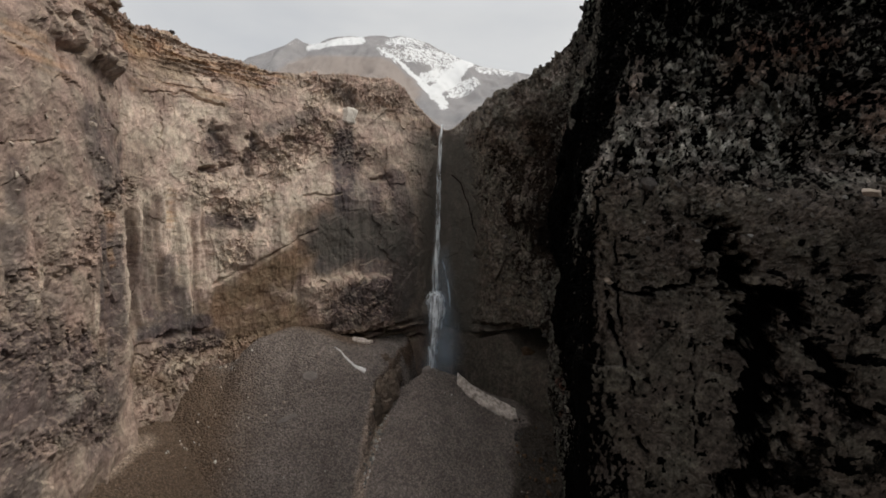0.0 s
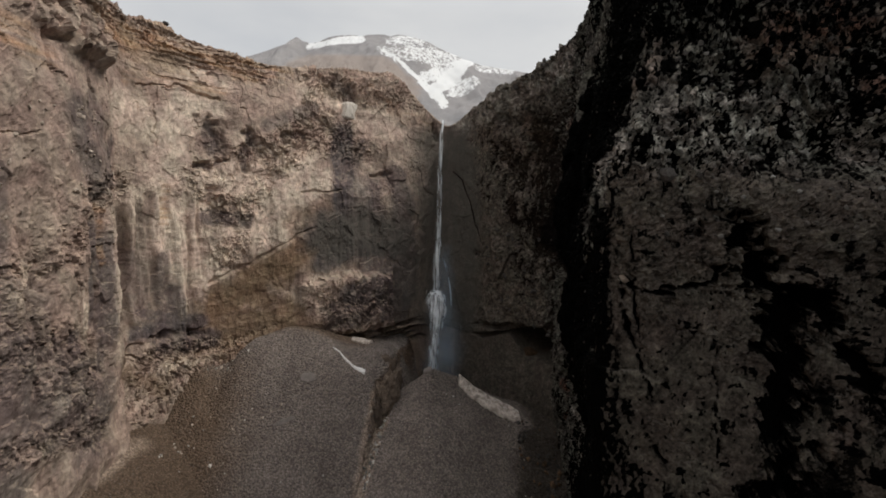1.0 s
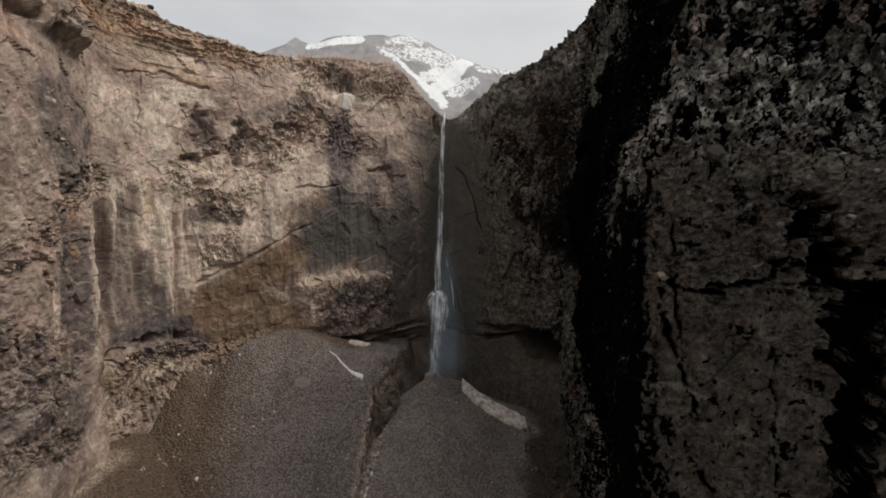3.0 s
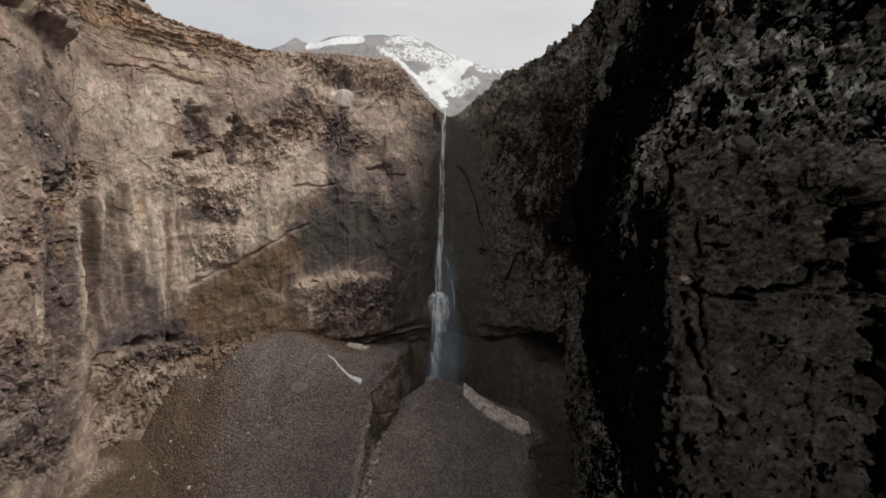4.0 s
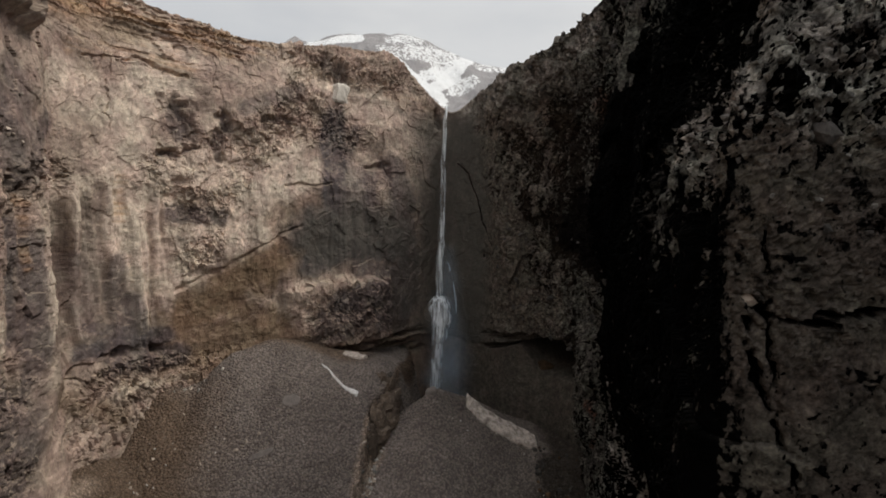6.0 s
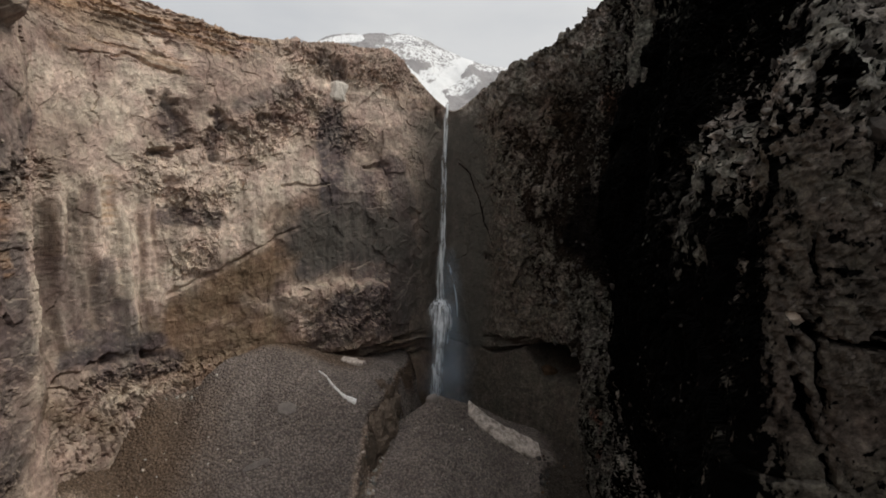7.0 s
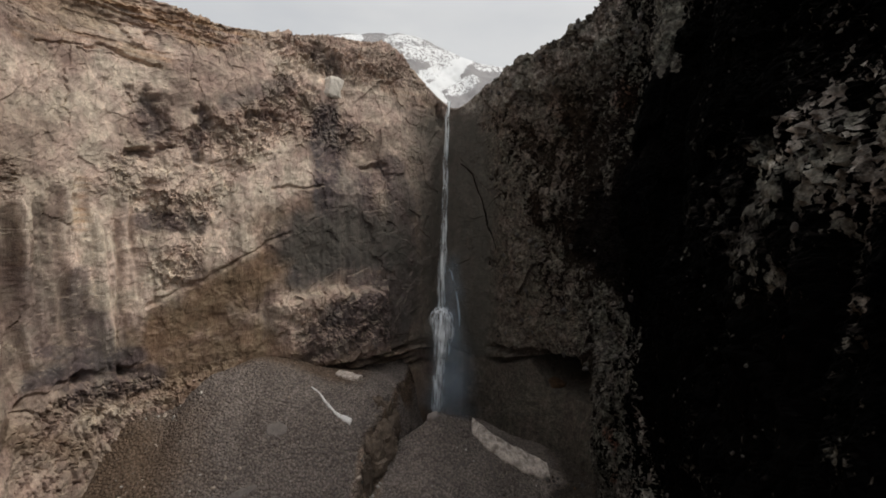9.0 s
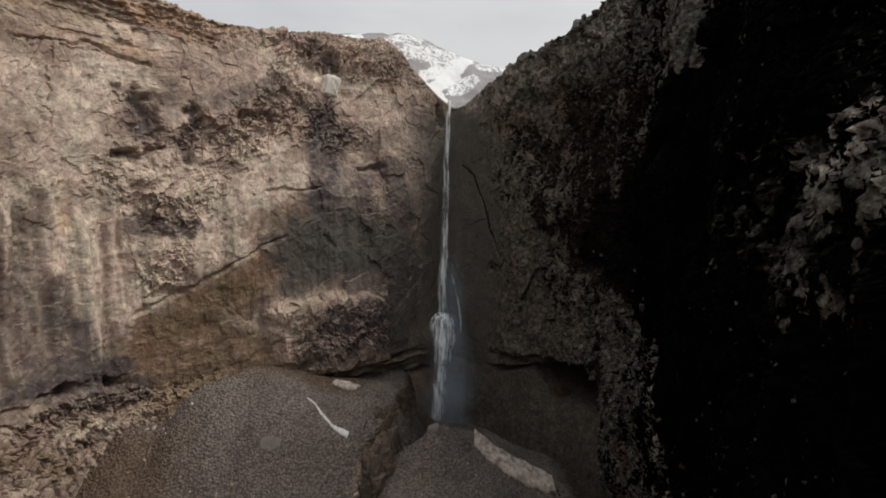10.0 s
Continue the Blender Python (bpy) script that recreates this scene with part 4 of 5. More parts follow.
    d += 1.8 * blob(p, (-1.5, 158, 17), (4.5, 6, 6), 0.2 * warp)
    # the outcrop that overhangs the tan wall's near rim
    d += (2.2 + 0.6 * smooth(s, 3.5, 3.9) + 1.3 * plate + 0.5 * crumb) * smooth(z + 2.5 * warp + plate, 73.2, 76.5) * (1 - smooth(s + 0.1 * plate, 4.08, 4.26)) * smooth(s + 0.2 * warp, 2.7, 3.2)
    tone = fbm(p / 1.6, 4, 57)
    # share of rock left in its own colour; the rest is painted shade
    lit_rock = smooth(seam + 0.25 * tone - 0.45 * np.clip(shade_black, 0, 1.3), 0.02, 0.2) * (0.45 + 0.55 * smooth(plate + 0.3 * tone, -0.35, 0.25))
    gaps = fbm(p * np.array((0.85, 0.85, 0.5)), 5, 63, 0.65) + 0.3 * lump + 0.15 * tiny
    lit_rock = np.where(rubble > 0.3, smooth(gaps + 0.12 * np.minimum(rubble, 1), -0.10, -0.03) * smooth(lump_seam, 0.01, 0.07) * (0.75 + 0.25 * smooth(lump, -0.3, 0.3)), lit_rock)
    lit_rock = np.maximum(lit_rock, 0.6 * smooth(z + 5 * warp, 54, 64) * smooth(gaps, -0.12, -0.05))
    ribbed = fbm(p * np.array((0.62, 0.62, 0.085)), 5, 96, 0.6)
    chunk = fbm(p / np.array((1.5, 1.5, 2.4)), 4, 97, 0.6)
    field = np.where(s < 21.05 + 0.1 * warp, 0.7 * ribbed + 0.45 * chunk, 0.35 * ribbed + 0.75 * chunk)
    level = -0.30 + 0.30 * smooth(shade_zone, 0.02, 0.45) + 0.42 * smooth(shade_zone, 0.5, 0.95)
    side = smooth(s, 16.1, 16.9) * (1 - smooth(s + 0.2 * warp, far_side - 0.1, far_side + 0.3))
    lit_rock = lit_rock * (1 - side) + side * smooth(field + 0.25 * small, level, level + 0.07) * (0.9 - 0.62 * shade_zone)
    plates = smooth(s, 23.25, 23.4) * buttress
    lit_rock = np.maximum(lit_rock, 0.92 * plates * smooth(fbm(p * np.array((0.5, 0.5, 1.1)), 5, 99, 0.65) - 0.5 * shade_black, -0.40, -0.18))
    lit_rock = np.clip(np.where(s < 13.8, 1, np.maximum(lit_rock, (1 - smooth(s + 0.3 * warp, 14.8, 16.6)) * (1 - pits))), 0, 1)
    crack = marks(m + 0.5 * fbm(p / 4.0, 3, 48), z, CRACKS, 0.5 * ragged, 0.4)
    lit_rock *= 1 - crack
    wet *= 1 - crack
    d -= 0.5 * crack
    # the shade inside the fissures is painted on too
    lit_rock *= 1 - split
    lit_rock *= 1 - 0.55 * smooth(s, 20.5, 21.5) * smooth(z + 5 * warp, 60, 70)
    lit_rock *= 1 - 0.75 * smooth(s, 20.5, 21.5) * (1 - smooth(s + 0.3 * warp, 22.8, 23.3)) * smooth(z + 3 * warp, 55.5, 58.5)
    lit_rock *= 1 - 0.06 * buttress * (1 - smooth(z + 3 * warp, 34, 46))
    # the buttress's side face, its shade painted almost black
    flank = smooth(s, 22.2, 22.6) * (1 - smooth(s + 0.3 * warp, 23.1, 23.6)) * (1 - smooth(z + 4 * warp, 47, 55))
    lit_rock *= 1 - flank * (0.3 + 0.68 * smooth(-ribbed + 0.6 * chunk, -0.06, 0.03))
    # pits are painted near-black as well, for the shade inside them
    lit_rock *= 1 - 0.85 * pits
    hollow_at = cave_zone(p, s, warp)
    flake = fbm(p * np.array((0.75, 0.75, 0.3)), 5, 88, 0.62) + 0.35 * small
    lit_rock = np.maximum(lit_rock * (1 - 0.8 * chips), 0.9 * chips * smooth(flake, 0.18, 0.24))
    d += chips * 0.9 * (smooth(flake, 0.05, 0.2) - 0.5)
    # dark dapples: shade of small cracks painted on the wall
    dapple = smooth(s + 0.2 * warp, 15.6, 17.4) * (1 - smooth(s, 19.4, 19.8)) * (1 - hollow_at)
    lit_rock *= 1 - 0.92 * dapple * smooth(flake + 0.5 * fbm(p / 5.0, 3, 87) + 0.25 * (drip - 1), 0.24, 0.30) - 0.12 * smooth(s + 0.3 * warp, 15.4, 17.6) * dapple
    lit_rock = np.clip(lit_rock, 0, 1)
    # low part of the dark wall, painted shade down to near-black
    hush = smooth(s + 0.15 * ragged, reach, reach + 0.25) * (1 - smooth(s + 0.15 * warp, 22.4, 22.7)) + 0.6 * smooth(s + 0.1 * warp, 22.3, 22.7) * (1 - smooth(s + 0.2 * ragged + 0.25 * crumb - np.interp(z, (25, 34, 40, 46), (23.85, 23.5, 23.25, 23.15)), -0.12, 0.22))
    lit_rock += 0.3 * smooth(s, 13.8, 14.4) * (1 - smooth(s + 0.3 * warp, 16.0, 17.2)) * (1 - pits)
    lit_rock = np.maximum(lit_rock, 1.35 * smooth(s, 13.8, 14.4) * (1 - smooth(s + 0.3 * warp, 17.0, 17.8)) * smooth(z + 3 * warp, 75, 80) * (1 - 0.6 * smooth(flake, 0.2, 0.26)))
    lit_rock = np.maximum(lit_rock, np.where((s > 13.8) & (s < 18.5), 0.9 * np.clip(1.3 * tan, 0, 1), 0))
    lit_rock = np.maximum(lit_rock, hollow_at * smooth(s, 13.4, 14.2))
    lit_rock *= 1 - np.clip(hush, 0, 1) * (1 - smooth(z + 4 * warp, 43, 50)) * (1 - 0.55 * smooth(flake, 0.2, 0.27))
    # full dark mix, so the shade painted in pits and crack stays black
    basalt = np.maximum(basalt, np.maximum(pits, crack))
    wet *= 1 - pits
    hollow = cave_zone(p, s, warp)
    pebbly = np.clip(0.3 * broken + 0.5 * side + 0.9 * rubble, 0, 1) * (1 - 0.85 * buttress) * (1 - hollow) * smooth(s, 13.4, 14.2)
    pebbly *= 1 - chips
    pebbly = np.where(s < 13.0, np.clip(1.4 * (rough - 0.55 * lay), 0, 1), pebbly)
    # where the blots of crevice shade are painted
    blotted = np.clip(0.55 * broken * smooth(z, 40, 52) + 0.6 * side * shade_zone + 0.8 * rubble + 0.95 * smooth(s, 22.0, 22.4) * (1 - 0.4 * smooth(s, 23.2, 23.8) * buttress) + shade_black * smooth(s, 24, 24.8), 0, 1) * (1 - hollow) * smooth(s, 13.4, 14.2)
    blotted *= 1 - 0.9 * chips
    d *= np.where(top > 0.5, 0.25, 1.0)
    d *= 1 - 0.75 * blob(p, (5.5, 160, 42), (10, 14, 50), 0.25 * warp)
    p2 = p + nor * d[:, None]
    SURFACE[name] = (p2, nor, s, top)
    ob = grid_mesh(name, p2, rows, cols, ROCK, {"layers_a": np.column_stack([pale, brown, grey]), "layers_b": np.column_stack([rust, wet, basalt]), "lit_rock": np.column_stack([lit_rock, pebbly, blotted])}, False)
    return tagged(ob, label, "cliff", kind="structure")


cliff("cliff_west_mouth", 0, 2.27, 0.6, 0.6, "tan volcanic cliff of the canyon's lower reach")
cliff_west = cliff("cliff_west", 2.25, 13.0, 0.22, 0.23, "tan and brown eroded volcanic cliff with layered rim")
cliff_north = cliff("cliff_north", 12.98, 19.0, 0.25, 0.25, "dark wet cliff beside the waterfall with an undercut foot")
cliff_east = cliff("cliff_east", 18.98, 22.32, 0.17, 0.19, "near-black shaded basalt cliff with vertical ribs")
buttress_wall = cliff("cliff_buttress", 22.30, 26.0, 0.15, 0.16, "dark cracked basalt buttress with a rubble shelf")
cliff("cliff_east_mouth", 25.98, 29, 0.6, 0.6, "dark basalt cliff of the canyon's lower reach")


def plateau():
    """The tableland round the canyon, out to the horizon."""
    s = np.linspace(0, 29, 420)
    _, _, rim, rim_z = wall_frame(s)
    out = rim - HUB
    out /= np.linalg.norm(out, axis=1)[:, None]
    sheets = []
    for r in (6, 9, 14, 22, 35, 55, 90, 150, 260, 450, 800, 1400, 2400, 4000):
        xy = rim + out * r
        level = smooth(np.array([float(r)]), 0, 160)[0]
        z = rim_z * (1 - level) + 94 * level + 0.03 * min(r, 900)
        sheets.append(np.column_stack([xy, z]))
    p = np.concatenate(sheets)
    reach = np.hypot(p[:, 0], p[:, 1] - 60)
    p[:, 2] += fbm(p / 60.0, 4, 3) * np.clip(reach / 60 - 1.2, 0, 5) - 0.2
    shade = np.column_stack([np.zeros(len(p)), 0.55 + 0.3 * fbm(p / 40.0, 3, 8), np.zeros(len(p))])
    return tagged(grid_mesh("plateau", p, 14, len(s), ASH, {"layers_a": shade}), "bare brown volcanic tableland above the canyon", "ground", kind="structure")


plateau()


# ---- canyon floor ----
GULLY_Y = (60.0, 100.0, 108.0, 114.0, 122.0, 135.0)
GULLY_X = (-19.0, -14.4, -13.0, -12.2, -11.0, -9.0)
BANK_X = (-23.0, -17.2, -16.4, -15.4, -11.6, -11.0)


def curve(xs, ys, at):
    """A smooth line through the points (xs, ys), straight past its ends."""
    xs, ys = np.asarray(xs, float), np.asarray(ys, float)
    slope = np.gradient(ys, xs)
    k = np.clip(np.searchsorted(xs, at) - 1, 0, len(xs) - 2)
    h = xs[k + 1] - xs[k]
    t = np.clip((at - xs[k]) / h, 0, 1)
    return ys[k] * (1 + 2 * t) * (1 - t) ** 2 + slope[k] * h * t * (1 - t) ** 2 + ys[k + 1] * t * t * (3 - 2 * t) + slope[k + 1] * h * t * t * (t - 1)


def ground_height(x, y, fine=True):
    x, y = np.asarray(x, float), np.asarray(y, float)
    flat = np.column_stack([x, y, np.zeros_like(x)])
    m1 = curve((-150, 0, 60, 80, 90, 100, 107, 114, 121, 130, 142), (-36, -33, -27, -20, -12.5, -3.8, 2.9, 10.6, 14.8, 14.8, 12.0), y)
    m1 = m1 + 3.6 * np.exp(-((x + 39) / 8.5) ** 2) * smooth(y, 115, 128) - 3.0 * np.exp(-((x + 54) / 3.0) ** 2) * smooth(y, 106, 112)
    apron = 5.5 - 0.17 * (y - 77) - 0.8 * (x + 61.5) - 0.4 * np.clip(70 - y, 0, 300)
    m1 = np.maximum(m1, np.where(x < -30, apron, -99))
    edge = np.interp(y, GULLY_Y, BANK_X)
    steep = np.interp(y, (100, 109, 114, 120), (6.0, 6.0, 4.2, 3.6))
    jag, _ = facets(flat / 2.2, 17)
    m1 = m1 - steep * np.clip(x - edge + 1.4 * fbm(flat / 4.5, 5, 16) + 1.1 * jag, 0, 60) - 1.2 * smooth(x, edge - 6, edge) ** 2 - 0.05 * np.clip(x + 34, 0, 30) * smooth(y, 112, 120)
    crest_y = curve((-16, -12, -3, 5, 22, 34), (116, 118, 120.5, 126.5, 128, 128), x)
    crest_z = curve((-16, -12, -7, -3, 1, 5, 22, 34), (1.8, 3.6, 6.8, 9.2, 7.6, 5.2, -5.0, -9.0), x)
    broad = curve((-16, -8, -3, 5, 22, 34), (2.4, 6.2, 7.8, 5.2, -5.0, -9.0), x)
    off = smooth(crest_y - y, 1.0, 9.0)
    crest_z = crest_z * (1 - off) + broad * off
    ahead = curve((-12, -3, 5, 22), (0.50, 0.54, 0.46, 0.40), x)
    m2 = crest_z - ahead * np.clip(crest_y - y, 0, 200) - 0.6 * np.clip(y - crest_y - 1, 0, 80)
    m2 = np.maximum(m2, np.interp(y, (-150, 0, 60, 80, 95), (-37, -34, -30, -26, -21)))
    side = np.interp(y, GULLY_Y, GULLY_X)
    m2 = m2 - 2.0 * np.clip(side - x, 0, 0.8)
    z = np.maximum(m1, m2)
    z = np.maximum(z, np.where(y > 122, -8.0, -60.0))
    z = z + 0.9 * fbm(flat / 12.0, 4, 13)
    if fine:
        _, joint = facets(flat * np.array((1.0, 1.0, 1.0)) / 0.85, 15)
        z = z - 0.42 * np.minimum(joint, 0.7) + 0.25 * fbm(flat / 2.6, 3, 14)
    return z


def canyon_floor():
    xs = np.arange(-72, 44, 0.23)
    ys = np.concatenate([np.arange(-150, 60, 3.0), np.arange(60, 88, 0.6), np.arange(88, 134, 0.21), np.arange(134, 142, 0.4), np.arange(142, 168, 0.8)])
    gx, gy = np.meshgrid(xs, ys)
    x, y = gx.ravel(), gy.ravel()
    z = ground_height(x, y)
    p = np.column_stack([x, y, z])
    warp = fbm(p / 8.0, 4, 25)
    brown = 0.9 * smooth(-x + 5 * warp - 0.25 * (y - 100), 36, 52) * (1 - smooth(y, 112, 122))
    brown = np.maximum(brown, 0.95 * smooth(x - np.interp(y, GULLY_Y, BANK_X) + 1.2 * warp, -0.6, 0.6) * (1 - smooth(x - np.interp(y, GULLY_Y, GULLY_X), -0.5, 0.5)) * (0.3 + 0.7 * smooth(y, 107, 110)) * smooth(y, 98, 102))
    brown = np.clip(np.maximum(brown, 0.8 * smooth(y + 3 * warp, 122, 128) * (1 - smooth(x, -22, -16))), 0, 1)
    pale = 0.8 * blob(p, (-60.5, 82, 4), (2.5, 14, 6), 0.5 * warp)
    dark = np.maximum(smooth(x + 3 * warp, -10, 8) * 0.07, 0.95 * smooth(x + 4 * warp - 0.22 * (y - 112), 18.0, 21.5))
    course = np.abs(x - np.interp(y, GULLY_Y, GULLY_X) + 1.7 + 1.5 * warp)
    pale = np.maximum(pale, 0.6 * (1 - smooth(course, 0.9, 2.2)) * (1 - smooth(y, 112, 116)))
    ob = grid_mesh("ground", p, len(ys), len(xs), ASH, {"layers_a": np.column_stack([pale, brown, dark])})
    return tagged(ob, "grey ash-covered snow and scree on the canyon floor", "ground", kind="structure")


canyon_floor()


# ---- the mountain ----
RIDGE_X = (-2600, -1900, -1222, -1023, -970, -935, -900, -848, -795, -743, -673, -604, -534, -481, -394, -359, -307, -255, -184, -114, -61, 27, 98, 204, 310, 398, 521, 1000, 2600)
RIDGE_Z = (500, 740, 1000, 1075, 1104, 1126, 1102, 1090, 1104, 1129, 1141, 1146, 1140, 1152, 1154, 1144, 1157, 1150, 1135, 1113, 1083, 1048, 1015, 983, 968, 956, 940, 880, 500)


def mountain():
    xs, ys = np.linspace(-2600, 2600, 420), np.linspace(1500, 4300, 260)
    gx, gy = np.meshgrid(xs, ys)
    x, y = gx.ravel(), gy.ravel()
    flat = np.column_stack([x, y, np.zeros_like(x)])
    top = np.interp(x, RIDGE_X, RIDGE_Z)
    away = np.clip(np.abs(y - 3000) / np.where(y < 3000, 1500, 1300), 0, 1)
    z = 140 + (top - 140) * (1 - away) ** 1.15
    # a brown spur in front
    spur = np.exp(-((x + 480) / 330) ** 2) * smooth(y, 1900, 2500) * (1 - smooth(y, 2500, 2900))
    z += 30 * spur
    ridges = np.abs(fbm(flat * np.array((1, 0.45, 1)) / 260.0, 5, 33))
    z += (60 - 170 * ridges) * (1 - np.exp(-away * 9)) * (1 - away * 0.6) + 12 * fbm(flat / 55.0, 4, 35) * smooth(away, 0, 0.05) * (1 - away)
    p = np.column_stack([x, y, z])
    u = (x / y * 3000)
    w = (z - 50) / y * 3000
    warp = fbm(flat / 160.0, 4, 36)
    place = np.column_stack([u, w, np.zeros_like(u)])
    def band(line, width, amount):
        best = np.full(len(u), 9e9)
        for (ax, aw), (bx, bw) in zip(line[:-1], line[1:]):
            t = np.clip(((u - ax) * (bx - ax) + (w - aw) * (bw - aw)) / ((bx - ax) ** 2 + (bw - aw) ** 2), 0, 1)
            best = np.minimum(best, np.hypot(u - ax - t * (bx - ax), w - aw - t * (bw - aw)))
        return amount * (1 - smooth(best + 0.55 * width * warp, width * 0.35, width * 1.5))
    snow = np.maximum.reduce([band(((-865, 1017), (-743, 1043), (-540, 1072)), 34, 0.57), band(((-1005, 1030), (-918, 1050)), 14, 0.42), band(((-375, 980), (-251, 904), (-126, 787)), 30, 0.62),
                              band(((140, 964), (31, 859), (-73, 771)), 62, 0.66), band(((-150, 860), (-20, 870)), 70, 0.56), band(((-73, 760), (-18, 690)), 55, 0.62),
                              band(((-359, 1062), (-184, 1072)), 46, 0.5), band(((-230, 1000), (28, 945)), 80, 0.51), band(((-400, 1010), (-200, 960)), 60, 0.48),
                              band(((200, 915), (400, 905)), 50, 0.5), band(((33, 756), (171, 845)), 70, 0.5)])
    brown = blob(place, (-620, 790, 0), (420, 230, 1), 0.3 * warp, 0.2) * smooth(985 - w, 0, 25)
    snow = snow * (1 - 0.95 * brown)
    ob = grid_mesh("mountain", p, len(ys), len(xs), mountain_material(), {"layers_a": np.column_stack([snow, brown, 0 * snow])})
    return tagged(ob, "distant snow-streaked grey volcano", "mountain", kind="structure")


mountain()


# ---- the waterfall ----
def part(name, ob, parent, label=""):
    ob.name = name
    ob.parent = parent
    return tagged(ob, label) if label else ob


def water_sheet(path, widths, depth, mat, seed, edge=0.9, head=4):
    """A falling sheet with a bowed section; path: rows of x, y, z from the top down."""
    rows, cols = 160, 17
    s = np.linspace(0, len(path) - 1, rows)
    c = spline(path, s)
    w = spline([[v] for v in widths], s)[:, 0]
    across = np.linspace(-1, 1, cols)
    pts, body = [], []
    for k in range(rows):
        jitter = value_noise(np.array([[seed * 7.1, 0.0, c[k, 2] / 3.0]]), seed)[0] * 0.09 * w[k]
        for a in across:
            ripple = value_noise(np.array([[a * 3 + seed, 0.0, c[k, 2] / 2.2]]), seed + 3)[0]
            pts.append((c[k, 0] + jitter + a * w[k] * 0.5, c[k, 1] - depth * (1 - a * a) + 0.25 * ripple, c[k, 2] + 0.3 * ripple))
            body.append((1 - a * a) ** edge * min(1.0, (rows - k) / 22.0) * min(1.0, 0.3 + k / head))
    pts, body = np.array(pts), np.array(body)
    return grid_mesh("sheet", pts, rows, cols, mat, {"body": np.column_stack([body] * 3)})


def waterfall():
    base = tagged(new("waterfall"), "thin white waterfall dropping from a notch and striking a ledge", "waterfall")
    base.location = (0, 0, 0)
    white = water_material("falling_water", 1.15, 1.3, (0.72, 0.75, 0.77))
    spray = water_material("spray", 0.38, 0.35, (0.32, 0.42, 0.52), 0.7)
    broken = water_material("broken_water", 0.75, 0.8, (0.55, 0.62, 0.67), 0.3)
    part("upper_stream", water_sheet([(-1.0, 158.6, 79.2), (-1.6, 157.2, 78.4), (-1.9, 156.6, 66), (-2.0, 156.2, 50), (-2.1, 155.6, 36), (-2.2, 155.0, 26), (-2.2, 154.6, 22)],
                                     (1.1, 1.2, 1.5, 2.0, 2.6, 2.6, 2.6), 0.5, white, 1), base)
    part("side_stream", water_sheet([(-0.6, 156.0, 35.5), (0.4, 155.8, 33.4), (1.6, 155.4, 29), (2.6, 155.0, 23), (3.0, 154.6, 18)], (0.7, 0.9, 0.9, 1.0, 1.2), 0.3, broken, 2, 1.2, 30), base)
    foam = water_material("foam", 1.7, 1.7, (0.76, 0.79, 0.82), 0.08)
    part("splash", water_sheet([(-2.0, 153.8, 25.2), (-1.8, 153.0, 24.0), (-1.7, 152.5, 22.4), (-1.7, 152.3, 19.6), (-2.0, 152.2, 16.0), (-2.2, 152.2, 11.0)], (2.2, 5.6, 7.2, 7.0, 5.6, 4.4), 1.3, foam, 3, 0.7, 22), base)
    part("lower_stream", water_sheet([(-2.2, 152.4, 22), (-2.4, 152.0, 16), (-2.5, 151.8, 9), (-2.6, 151.6, 2), (-2.6, 151.4, -3.2)], (2.6, 3.4, 4.0, 4.2, 4.6), 0.7, foam, 4, 1.3, 12), base)
    part("spray_fan", water_sheet([(0.0, 154.0, 25), (0.9, 153.4, 22), (1.6, 153.0, 17), (1.9, 152.8, 9), (2.0, 152.6, 1)], (4.0, 7.0, 9.0, 10.0, 11.0), 0.8, spray, 7, 3.0, 40), base)
    part("veil", water_sheet([(1.0, 153.8, 40), (0.6, 153.4, 28), (0.4, 152.8, 18), (0.4, 152.2, 8), (0.6, 151.6, -3.2)], (5.0, 10.0, 15.0, 19.0, 22.0), 1.4, spray, 5, 3.4, 50), base)
    part("mist", water_sheet([(0.0, 150.5, 12), (0.4, 150.2, 7), (0.6, 150.0, 2), (0.6, 149.8, -3.2)], (7.0, 12.0, 16.0, 19.0), 1.8, spray, 6, 3.4, 60), base)
    return base


waterfall()


# ---- snow left on the slopes ----
def on_ground(x, y):
    return float(ground_height([x], [y], False)[0])


